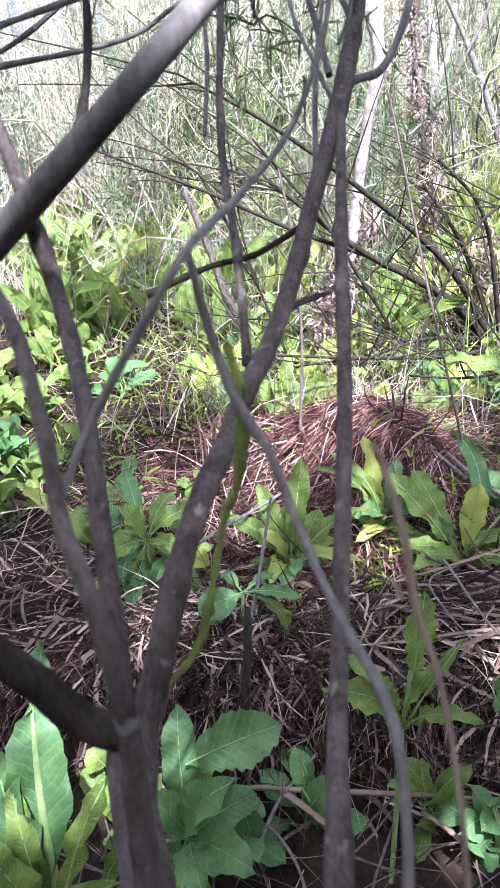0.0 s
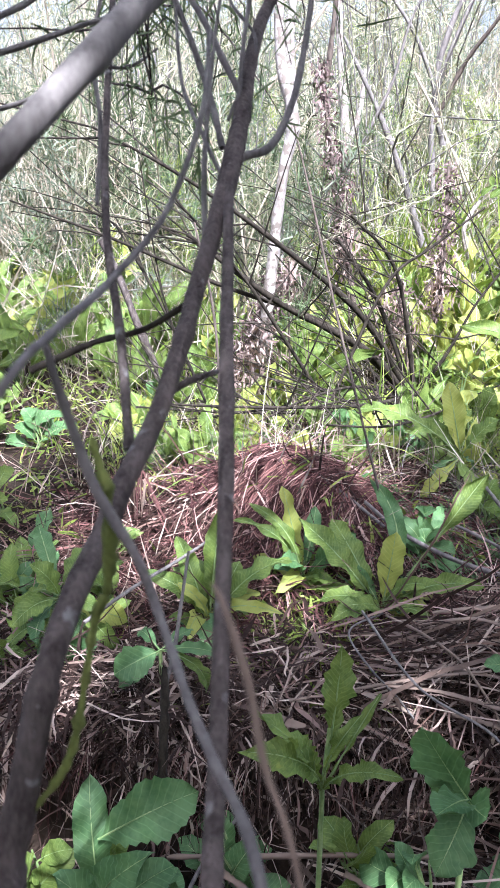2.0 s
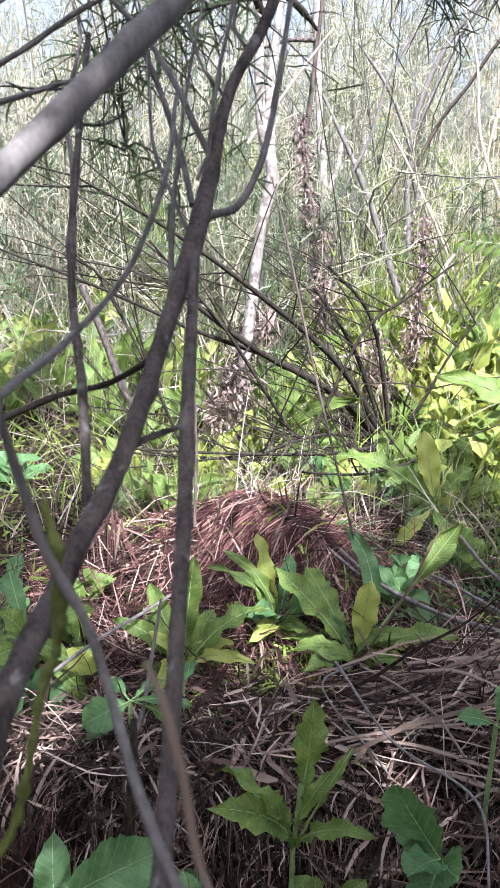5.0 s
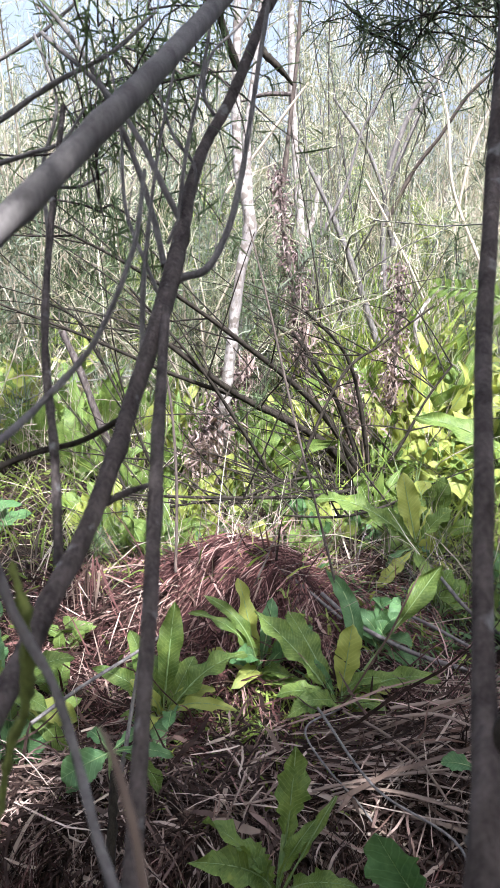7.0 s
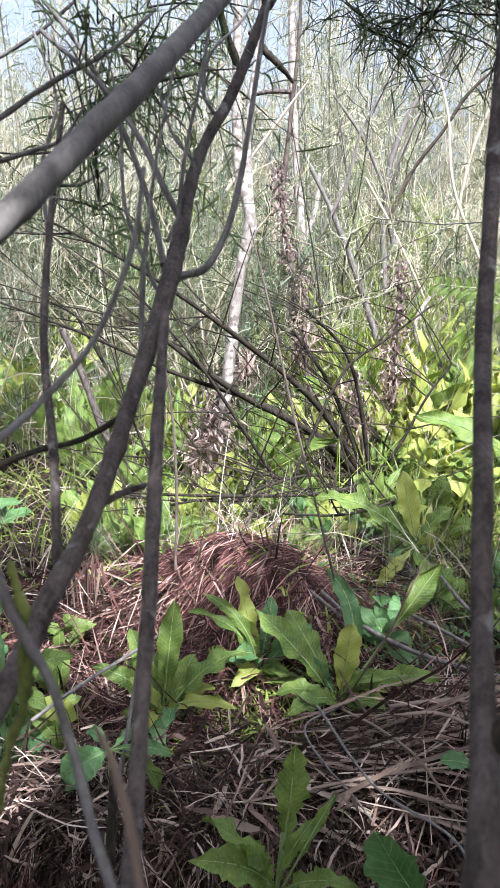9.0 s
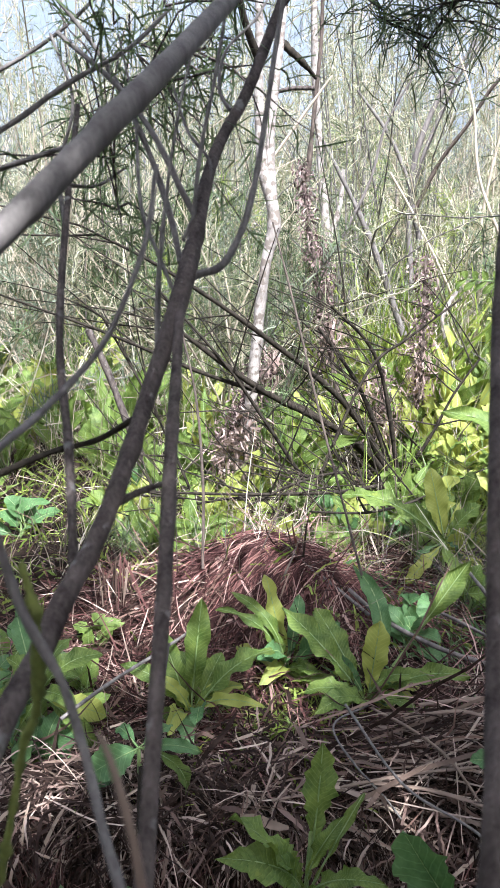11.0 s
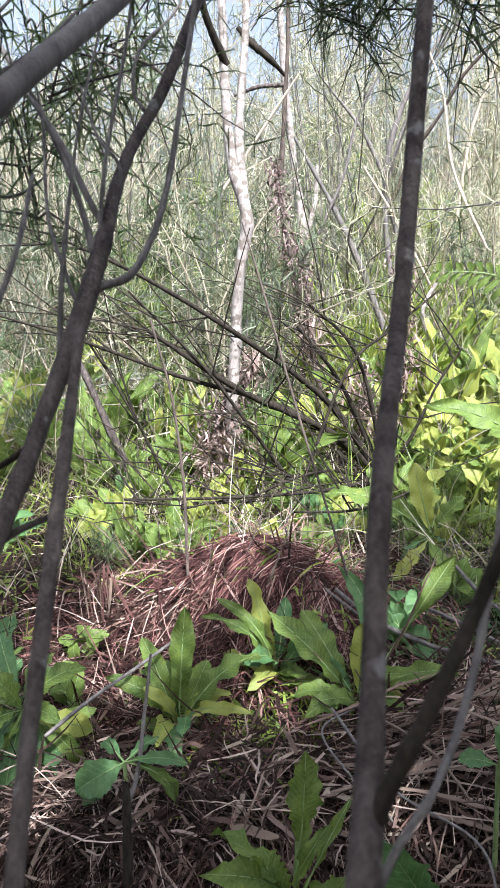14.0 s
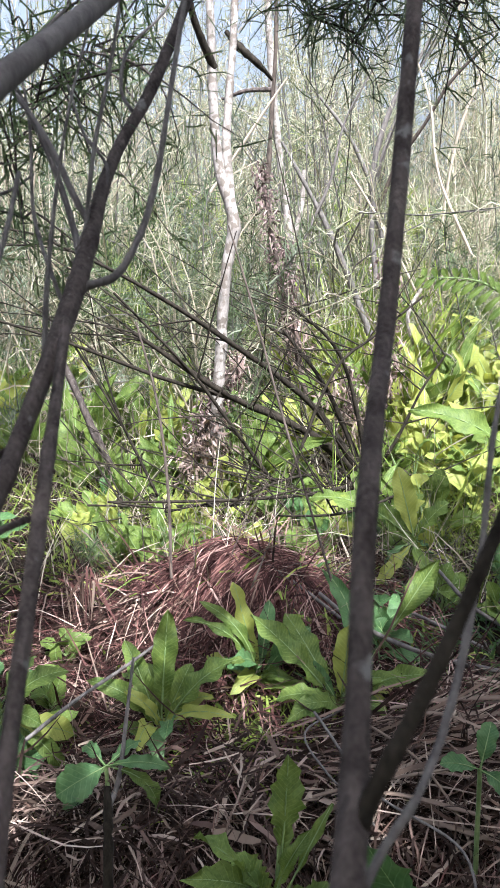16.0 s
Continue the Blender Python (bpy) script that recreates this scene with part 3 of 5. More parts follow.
def sprays(lines, per_line, seed, twig=0.0012):
    """Thin twiglets that leave the given lines, and points along them for leaves."""
    g = np.random.default_rng(seed)
    pieces, pts = [], []
    for a in lines:
        pa = glide(a, 30)
        for _ in range(per_line):
            p = pa[g.integers(4, 30)][:3]
            L = g.uniform(0.06, 0.2)
            w = swept(p[None], g.uniform(0, 6.28, 1), g.uniform(-0.7, 1.2, 1), np.array([L]), g.uniform(-0.3, 1.3, 1), 6, 0.18, int(g.integers(1e6)))[0]
            pieces.append(tube(np.column_stack([w, np.linspace(twig, twig * 0.4, 6)]), 4, 6, 0.0, 1))
            pieces[-1] = (pieces[-1][0][:-2], pieces[-1][1])
            pts.append(w[1:])
    return joined(pieces), np.vstack(pts)


# fine foliage in the upper part of the first sapling
upper = [[(-0.1371, 0.6600, 1.4988), (-0.1828, 0.7200, 1.5437), (-0.1563, 0.8000, 1.5939)], [(-0.1129, 0.6600, 1.4601), (-0.1464, 0.7500, 1.5361), (-0.1316, 0.8500, 1.6165)], [(-0.2028, 0.8000, 1.4460), (-0.2055, 0.9000, 1.5273), (-0.1889, 1.0000, 1.6272)], [(-0.0911, 0.7500, 1.4982), (-0.0905, 0.8500, 1.5854), (-0.0803, 0.9500, 1.6756)],
         [(-0.1607, 0.7000, 1.4669), (-0.1610, 0.7200, 1.4380), (-0.1638, 0.7500, 1.4071)], [(-0.0730, 0.8000, 1.5441), (-0.1130, 0.8500, 1.5764), (-0.1679, 0.9000, 1.5477)], [(-0.2145, 0.8000, 1.6236), (-0.1577, 0.9000, 1.6626), (-0.0802, 1.0000, 1.7141)], [(-0.1691, 0.8000, 1.4600), (-0.1511, 0.8500, 1.5170), (-0.1305, 0.9000, 1.5732)]]
# lighter bark and needles stand in for bright sky haze on this foliage
tw, pts = sprays(upper, 7, 5)
fine("fine_brush", tw, BARK, sapling)
fine("needle_foliage", needles(pts, 4, 0.042, 0.0019, 6, 1.2), NEEDLE_MID, sapling, "narrow dark green needle leaves")
hang = [[(0.2053, 1.0000, 1.6798), (0.1662, 1.1000, 1.6702), (0.1349, 1.1500, 1.6456)], [(0.1660, 1.1000, 1.7261), (0.1134, 1.1500, 1.6996), (0.1042, 1.2000, 1.6802)], [(0.2051, 1.0000, 1.6909), (0.1872, 1.0500, 1.6731), (0.1524, 1.1000, 1.6198)], [(0.2013, 0.9000, 1.6325), (0.2452, 0.9500, 1.6300), (0.2867, 1.0000, 1.6371)], [(0.2009, 0.9000, 1.6526), (0.2304, 1.0000, 1.6563), (0.2596, 1.0500, 1.6463)]]
tw, pts = sprays(hang, 13, 8)
fine("fine_brush", tw, BARK_DARK, sapling_b)
fine("needle_foliage", needles(pts, 4, 0.05, 0.0018, 9), NEEDLE, sapling_b, "hanging dark green needle sprays")


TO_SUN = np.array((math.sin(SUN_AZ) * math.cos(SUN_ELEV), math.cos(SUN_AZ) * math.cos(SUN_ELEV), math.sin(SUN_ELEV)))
# sunny ground spots, cut open through the added crowns: x, y, z, radius
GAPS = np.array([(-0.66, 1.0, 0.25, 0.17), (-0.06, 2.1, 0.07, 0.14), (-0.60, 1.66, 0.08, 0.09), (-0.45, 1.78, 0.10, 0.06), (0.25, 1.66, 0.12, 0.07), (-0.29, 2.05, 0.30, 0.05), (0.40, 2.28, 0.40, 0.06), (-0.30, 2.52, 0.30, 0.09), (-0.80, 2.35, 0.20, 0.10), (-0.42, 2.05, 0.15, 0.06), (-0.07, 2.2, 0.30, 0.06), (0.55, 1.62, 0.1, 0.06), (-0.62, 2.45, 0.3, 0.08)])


def shade_crown(parent, centre, size, count, seed):
    """Unseen sapling top added above the view for shade: boughs, twiglets and needle leaves."""
    g = np.random.default_rng(seed)
    c = np.array(centre)
    lines = []
    for _ in range(count):
        d = g.normal(size=3)
        d[2] = abs(d[2]) * 0.3
        tip = c + d / np.linalg.norm(d) * np.array(size) * g.uniform(0.5, 1.0)
        lines.append([c * 0.9 + tip * 0.1 - (0, 0, 0.25), (c + tip) / 2 + (0, 0, 0.08), tip])
        branch_part("shade_bough", [(*p, r) for p, r in zip(lines[-1], (0.006, 0.004, 0.0015))], BARK_DARK, parent, 6, 0.05, int(g.integers(1e6)))
    tw, pts = sprays(lines, 26, seed, twig=0.0014)
    fine("fine_brush", tw, BARK_DARK, parent)
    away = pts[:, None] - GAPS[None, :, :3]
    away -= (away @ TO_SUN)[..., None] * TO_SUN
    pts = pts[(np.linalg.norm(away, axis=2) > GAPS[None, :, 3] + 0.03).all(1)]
    fine("shade_crown", needles(pts, 10, 0.085, 0.022, seed + 1, steps=3), NEEDLE, parent)


# unseen foliage, placed so its shade falls on the stems and foreground
shade_crown(sapling, (0.15, -0.95, 3.6), (1.7, 1.9, 0.35), 34, 50)
shade_crown(sapling_b, (1.65, -0.85, 3.7), (1.7, 1.9, 0.35), 42, 52)
shade_crown(sapling, (0.82, -1.40, 3.55), (0.45, 0.45, 0.15), 7, 54)
shade_crown(sapling_b, (1.05, -0.45, 3.6), (0.75, 0.65, 0.2), 6, 56)
shade_crown(sapling_b, (1.75, 0.75, 3.6), (0.85, 0.65, 0.2), 8, 58)
shade_crown(sapling, (-0.35, 0.45, 3.6), (0.55, 0.6, 0.2), 5, 60)
shade_crown(sapling, (-0.75, 2.2, 3.7), (0.6, 0.8, 0.2), 6, 62)
# unseen limbs, added to carry the shading foliage
for k, end in enumerate([(0.82, -1.40, 3.3), (-0.35, 0.45, 3.35), (-0.75, 2.2, 3.45)]):
    branch_part("limb", [(0.05, 0.75, 2.5, 0.007), (0.05 * 0.4 + end[0] * 0.6, 0.75 * 0.4 + end[1] * 0.6, 3.1, 0.006), (*end, 0.005)], BARK, sapling, 8, 0.05, 360 + k)
for k, end in enumerate([(1.05, -0.45, 3.35), (1.75, 0.75, 3.35)]):
    branch_part("limb", [(0.6, 0.5, 2.7, 0.006), (0.6 * 0.4 + end[0] * 0.6, 0.5 * 0.4 + end[1] * 0.6, 3.15, 0.005), (*end, 0.004)], BARK, sapling_b, 8, 0.05, 365 + k)
branch_part("limb", [(-0.0153, 0.7900, 1.5989, 0.0059), (0.0253, 0.9000, 1.7239, 0.0049), (0.05, 0.75, 2.5, 0.008), (0.1, -0.3, 3.35, 0.006)], BARK, sapling, 10, 0.05, 22)
branch_part("limb", [(0.20, 0.66, 2.1, 0.005), (0.6, 0.5, 2.7, 0.005), (1.5, -0.4, 3.5, 0.004)], BARK, sapling_b, 10, 0.05, 33)

# ---- dead grass on the ground ----
def lying(n, x0, x1, y0, y1, length, width, seed, lift=0.03, mat=STRAW, name="dead_grass", label="matted dry dead grass lying on the soil", heading=None, spreadh=1.6, patchy=0.0):
    g = np.random.default_rng(seed)
    x, y = g.uniform(x0, x1, 3 * n), g.uniform(y0, y1, 3 * n)
    heap = patchy * np.sin(x * 8.3 + 2.1 * np.sin(y * 6.1)) * np.sin(y * 10.7 + 1.9 * np.sin(x * 5.3)) + g.uniform(0, 1, 3 * n)
    pick = np.argsort(-heap)[:n]
    x, y = x[pick], y[pick]
    base = np.stack([x, y, ground_z(x, y) + g.uniform(0, lift, n)], 1)
    hd = g.uniform(0, 6.28, n) if heading is None else heading + g.normal(0, spreadh, n)
    P = swept(base, hd, g.normal(0.12, 0.22, n), length * g.uniform(0.4, 1.4, n), g.normal(0.2, 0.35, n), 6, 0.12, seed)
    low = ground_z(P[..., 0], P[..., 1]) + 0.004 + g.uniform(0, lift, n)[:, None]
    P[..., 2] = np.maximum(P[..., 2], low)
    W = width * g.lognormal(0, 0.45, n)[:, None] * np.array([0.7, 1, 1, 0.95, 0.8, 0.3])[None]
    return stuff(name, strands(P, W, seed, face=(0, -0.25, 1)), mat, label, "grass")


lying(900, -1.6, 1.7, 1.5, 2.3, 0.2, 0.0034, 61, 0.10, patchy=0.8)
lying(190, -1.4, 1.5, 0.65, 1.45, 0.24, 0.0032, 57, 0.10)
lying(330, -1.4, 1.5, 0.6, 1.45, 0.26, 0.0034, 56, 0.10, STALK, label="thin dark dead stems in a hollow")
lying(90, -1.4, 1.5, 0.6, 1.4, 0.2, 0.006, 55, 0.08, REED, label="pale broken reed bits in a hollow")
lying(4000, -5.0, 5.0, -4.0, 0.6, 0.3, 0.006, 60, 0.03)
lying(1500, -5.0, -1.8, 0.6, 6.0, 0.3, 0.006, 58, 0.03)
lying(1500, 1.9, 5.0, 0.6, 6.0, 0.3, 0.006, 59, 0.03)
lying(2600, -2.0, 2.2, 2.2, 4.2, 0.26, 0.0034, 62, 0.05, patchy=0.8)
lying(700, 0.0, 1.5, 1.40, 2.0, 0.55, 0.0055, 63, 0.07, name="reed_litter", label="long pale flattened dead reeds", heading=1.75, spreadh=0.25)
lying(120, -1.2, 0.4, 1.40, 1.9, 0.22, 0.008, 64, 0.07, name="reed_litter", label="broken pale reed pieces on the ground")
lying(2000, -0.9, 0.6, 1.85, 2.9, 0.26, 0.003, 65, 0.05, RUSTY, label="rusty red-brown dead grass round the mound", patchy=0.8)

lying(170, 0.05, 1.4, 1.38, 1.95, 0.5, 0.010, 66, 0.09, REED, name="reed_litter", label="long pale flattened dead reeds", heading=1.72, spreadh=0.22)
lying(120, -1.2, 0.5, 1.42, 1.9, 0.13, 0.0085, 67, 0.09, REED, name="reed_litter", label="broken pale reed pieces on the ground")
lying(260, -1.3, 1.4, 1.42, 2.2, 0.2, 0.0042, 68, 0.12, REED, label="pale dry grass blades on top of the litter", patchy=1.0)


def curled(n, x0, x1, y0, y1, length, width, seed, mat=LITTER, clumps=40, droop=0.0, label="curled broken grass blades matted on a low bank"):
    """Short dead blades that curl every way, in clumps; droop lets them hang down over the bank."""
    g = np.random.default_rng(seed)
    cx, cy = g.uniform(x0, x1, clumps), g.uniform(y0, y1, clumps)
    way = g.uniform(2.2, 4.2, clumps)
    k = g.integers(0, clumps, n)
    x, y = cx[k] + g.normal(0, 0.06, n), cy[k] + g.normal(0, 0.045, n)
    base = np.stack([x, y, ground_z(x, y) + 0.01 + 0.05 * g.uniform(0, 1, n) ** 1.5], 1)
    P = swept(base, way[k] + g.normal(0, 0.8, n), g.uniform(-0.1, 0.9, n) - 0.5 * droop, length * g.uniform(0.5, 1.3, n), g.uniform(0.4, 2.4, n) + droop, 9, 0.22, seed)
    P[..., 2] = np.maximum(P[..., 2], ground_z(P[..., 0], P[..., 1]) + 0.004)
    W = width * g.lognormal(0, 0.4, n)[:, None] * np.array([0.5, 0.8, 1, 1, 1, 1, 0.8, 0.6, 0.2])[None]
    return stuff("dead_grass", strands(P, W, seed, face=(0, -0.6, 0.8)), mat, label, "grass")


curled(2600, -1.3, 1.3, 1.50, 2.0, 0.17, 0.0048, 690, clumps=60)
curled(900, -1.1, 1.1, 1.48, 1.58, 0.18, 0.0056, 691, clumps=34, droop=0.9, label="curled dead blades hanging over a low bank")
curled(700, -0.9, 0.3, 1.9, 2.5, 0.15, 0.0042, 692, RUSTY, 26, label="curled rusty blades between dock rosettes")


def tussock(x, y, n, height, seed, mat=RUSTY, width=0.0045, lean=(0.0, 0.0), label="collapsed mound of rusty dead grass", out=1.0, low=0.5, high=1.35, wide=0.07, ways=(0, 6.28)):
    """A heap of dead grass that springs from one root and falls outward."""
    g = np.random.default_rng(seed)
    bx, by = x + g.normal(0, wide, n), y + g.normal(0, wide * 0.7, n)
    base = np.stack([bx, by, ground_z(bx, by)], 1)
    hd = g.uniform(*ways, n)
    P = swept(base, hd, g.uniform(low, high, n), height * g.uniform(0.7, 2.0, n) * out, g.uniform(1.0, 2.6, n), 8, 0.07, seed)
    P[..., 2] = np.maximum(P[..., 2], ground_z(P[..., 0], P[..., 1]) + 0.006)
    W = width * g.lognormal(0, 0.4, n)[:, None] * np.linspace(1, 0.4, 8)[None]
    return stuff("grass_tussock", strands(P, W, seed), mat, label, "grass tussock")


def combed(x, y, wide, n, heading, spreadh, length, height, seed, mat=RUSTY, width=0.0031, label="collapsed mound of rusty dead grass"):
    """Long dead blades that lie over the mound side by side, falling one way from its ridge."""
    g = np.random.default_rng(seed)
    steps = 9
    bx, by = x + g.normal(0, wide, n), y + g.normal(0, wide * 0.45, n)
    hd = heading + g.normal(0, spreadh, n)[:, None] + (g.normal(0, 0.35, n)[:, None] * np.linspace(0, 1, steps)[None])
    Ls = length * g.uniform(0.45, 1.25, n)[:, None] / (steps - 1)
    X = bx[:, None] + np.cumsum(np.sin(hd) * Ls, 1)
    Y = by[:, None] + np.cumsum(np.cos(hd) * Ls, 1)
    layer = g.uniform(0, 1, n)[:, None] ** 1.6 * height
    u = np.linspace(0, 1, steps)[None]
    Z = ground_z(X, Y) + 0.006 + layer * (0.55 + 1.8 * u * (1 - u)) * np.clip(1.25 - u, 0.1, 1)
    W = width * g.lognormal(0, 0.4, n)[:, None] * np.array([0.6, 0.9, 1, 1, 1, 0.9, 0.8, 0.6, 0.2])[None]
    return stuff("grass_tussock", strands(np.stack([X, Y, Z], -1), W, seed, face=(0, -0.5, 1)), mat, label, "grass tussock")


combed(0.06, 2.82, 0.13, 1500, 4.15, 0.30, 0.46, 0.075, 70)
combed(-0.18, 2.72, 0.15, 950, 3.75, 0.40, 0.34, 0.06, 82)
combed(0.12, 2.78, 0.10, 650, 2.35, 0.40, 0.40, 0.06, 83)
combed(-0.42, 2.60, 0.16, 420, 4.2, 0.7, 0.32, 0.07, 84, STRAW, 0.0048, "loose pale dead grass beside the rusty mound")
tussock(-0.02, 2.74, 200, 0.15, 85, low=0.0, high=0.5, wide=0.16, ways=(2.6, 5.2), width=0.0034)
tussock(0.15, 2.7, 90, 0.15, 81, low=0.0, high=0.6, wide=0.12, ways=(1.0, 3.4), width=0.0034)
tussock(-0.76, 2.85, 90, 0.24, 71, STRAW, 0.008, ways=(2.0, 4.3), low=0.3, high=1.1, label="drooping pale dead grass tuft")
tussock(0.35, 3.05, 500, 0.22, 72, STRAW)
g = np.random.default_rng(17)
for k in range(30):
    tussock(g.uniform(-1.3, 1.4), g.uniform(1.55, 2.35), int(g.integers(60, 150)), g.uniform(0.09, 0.16), 900 + k, STRAW if k % 4 else RUSTY, g.uniform(0.0025, 0.0042), label="small tuft of broken dead grass", low=0.0, high=0.9, wide=0.05)
tussock(-0.42, 1.62, 260, 0.17, 73, STRAW, 0.0036, label="grey-brown dead grass tuft")
tussock(-0.15, 1.68, 240, 0.16, 74, STRAW, 0.0036, label="grey-brown dead grass tuft")
tussock(0.15, 1.70, 200, 0.13, 75, STRAW, 0.0032, label="grey-brown dead grass tuft")
tussock(0.55, 1.75, 260, 0.16, 76, STRAW, 0.0032, label="grey-brown dead grass tuft")
tussock(-0.95, 2.3, 350, 0.2, 77, STRAW, 0.0032, label="grey-brown dead grass tuft")

for k in range(24):
    tx = -1.30 + 0.115 * k
    edge = 1.55 + 0.07 * math.sin(tx * 3.3 + 1) + 0.04 * math.sin(tx * 9)
    tussock(tx, edge, 100, 0.13, 90 + k, STRAW if k % 3 else RUSTY, 0.0036, label="dead grass tuft hanging over a low bank", low=0.0, high=0.9, wide=0.06, ways=(1.9, 4.4))

# ---- broad-leaved plants of the foreground ----
def L(base, tip, width, **kw):
    return dict(base=base, tip=tip, width=width * 0.68, **kw)


b = (0.2096, 2.1200, 0.0700)
leafy("dock_plant", [L(b, (0.2433, 2.1600, 0.3148), 0.115, arch=0.05, cup=0.1, face=(0, -1, 0.3), mat=LEAF_LIME_LIT), L(b, (-0.0564, 2.2500, 0.2979), 0.11, arch=0.1), L(b, (0.0519, 2.3500, 0.2542), 0.10, arch=0.08), L(b, (0.5244, 2.3000, 0.4585), 0.10, arch=0.0, face=(-0.3, -1, 0.6), stalk=0.55),
      L(b, (0.4700, 2.0000, 0.2457), 0.085, arch=0.12, wave=0.03, face=(0, -0.3, 1)), L(b, (0.0683, 1.9800, 0.1378), 0.085, arch=0.15, stalk=0.3), L(b, (0.3266, 1.9500, 0.1627), 0.06, arch=0.1), L(b, (0.1868, 2.4500, 0.3763), 0.085, arch=0.1, mat=LEAF_BLUE, face=(0.3, -1, 0.4), bowed=0.5)],
      LEAF, "large dock rosette with upright green leaves in dead grass", "plant", "dock plants", extra=12)
b = (-0.0349, 2.2800, 0.0638)
leafy("dock_plant", [L(b, (-0.1054, 2.3200, 0.3809), 0.075, arch=0.08, face=(0.2, -1, 0.3), mat=LEAF_LIME_LIT), L(b, (-0.2232, 2.3200, 0.3180), 0.05, arch=0.35), L(b, (-0.2611, 2.2500, 0.2903), 0.05, arch=0.3), L(b, (0.0453, 2.2000, 0.1328), 0.06), L(b, (0.0045, 2.4500, 0.2674), 0.07, mat=LEAF_BLUE, face=(0, -1, 0.3))],
      LEAF, "small dock rosette with a paddle-shaped upright leaf", "plant", "dock plants", extra=12)
b = (-0.3067, 2.0000, 0.0671)
leafy("dock_plant", [L(b, (-0.2771, 2.0800, 0.4086), 0.095, arch=0.05, face=(0, -1, 0.3), wave=0.035), L(b, (-0.4971, 1.9700, 0.2507), 0.075, arch=0.25), L(b, (-0.3874, 1.9500, 0.2346), 0.05, arch=0.2, mat=LEAF_LIME_LIT), L(b, (-0.0667, 2.1000, 0.2326), 0.10, arch=0.25, wave=0.04), L(b, (-0.2253, 2.1000, 0.2260), 0.09, arch=0.1, face=(0, -1, 0.5)),
      L(b, (-0.4127, 2.1000, 0.3027), 0.08, arch=0.15), L(b, (-0.0980, 1.8800, 0.2001), 0.05, arch=0.2, mat=LEAF_LIME_LIT)], LEAF, "dock rosette with wavy leaves, one yellowing, in dead grass", "plant", "dock plants", extra=12)
b = (-0.7159, 1.9000, 0.1910)
leafy("dock_plant", [L(b, (-0.7747, 1.8500, 0.3252), 0.10), L(b, (-0.5515, 1.9500, 0.2981), 0.09, arch=0.2), L(b, (-0.5794, 1.8000, 0.2286), 0.07), L(b, (-0.7972, 1.7500, 0.2062), 0.10), L(b, (-0.6695, 2.0500, 0.2977), 0.08), L(b, (-0.8377, 2.1000, 0.3107), 0.08, mat=LEAF_BLUE)], LEAF, "spreading dock rosette with dark green leaves", "plant", "dock plants", extra=7)
b = (-0.3865, 1.6800, 0.1877)
leafy("dock_plant", [L(b, (-0.4877, 1.6000, 0.1618), 0.13, arch=0.1, face=(0, -0.8, 1), stalk=0.1), L(b, (-0.3129, 1.7500, 0.2021), 0.05), L(b, (-0.4579, 1.7500, 0.2033), 0.05), L(b, (-0.2294, 1.6600, 0.2013), 0.045)], LEAF_BLUE, "young dock with one broad leaf on the litter", "plant", "dock plants", extra=2)
b = (0.0252, 1.2500, 0.1797)
leafy("thistle_plant", [L(b, (0.0586, 1.3200, 0.4645), 0.085, arch=0.02, teeth=0.18, face=(0.2, -1, 0.2), stalk=0.42), L(b, (-0.1251, 1.2200, 0.3801), 0.08, arch=0.22, teeth=0.2, stalk=0.3), L(b, (-0.1095, 1.1500, 0.3593), 0.085, arch=0.2, teeth=0.18), L(b, (0.1409, 1.3500, 0.3420), 0.022, arch=0.05, stalk=0.4),
      L(b, (0.0921, 1.2200, 0.3921), 0.035, arch=0.2, teeth=0.18, stalk=0.5), L(b, (-0.0471, 1.3000, 0.2744), 0.08, arch=0.15, teeth=0.18), L(b, (0.1635, 1.1500, 0.3149), 0.05, arch=0.2, teeth=0.18)], LEAF, "young toothed thistle with one upright leaf", "plant", stems=[([(*b, 0.004), (0.0351, 1.2700, 0.3133, 0.0042)], RIB)])
b = (0.2413, 0.9800, 0.4346)
leafy("dock_plant", [L(b, (0.1682, 1.0200, 0.5383), 0.125, arch=0.06, teeth=0.06, face=(-0.4, -0.9, 0.5), stalk=0.06), L(b, (0.1751, 0.9000, 0.4730), 0.08), L(b, (0.1874, 0.9900, 0.4218), 0.11, arch=0.08, teeth=0.05, face=(-0.3, -1, 0.4), stalk=0.2), L(b, (0.2606, 0.9400, 0.4412), 0.11, arch=0.1, face=(-0.2, -1, 0.4)), L(b, (0.1820, 0.8800, 0.3898), 0.10, arch=0.1, face=(-0.2, -1, 0.5))], LEAF_BLUE, "dock seedling with a rounded scalloped leaf", "plant", "dock plants")
b = (-0.3760, 1.0500, 0.0349)
leafy("dock_plant", [L(b, (-0.4178, 1.1500, 0.2655), 0.10, arch=0.1), L((-0.3796, 1.0700, 0.2043), (-0.2061, 1.1300, 0.2738), 0.15, arch=0.12, teeth=0.05, wave=0.03, stalk=0.04, face=(-0.1, -0.75, 0.8)), L(b, (-0.2788, 1.0000, 0.2504), 0.11, arch=0.2), L(b, (-0.4303, 1.0000, 0.1838), 0.11), L(b, (-0.2372, 0.9500, 0.1080), 0.12, arch=0.15), L(b, (-0.3198, 0.9200, 0.0715), 0.11), L(b, (-0.2531, 1.1000, 0.1219), 0.11)],
      LEAF_BLUE, "bluish-green dock with crinkled broad leaves", "plant", "dock plants", extra=7)
b = (-0.5667, 0.8600, -0.0058)
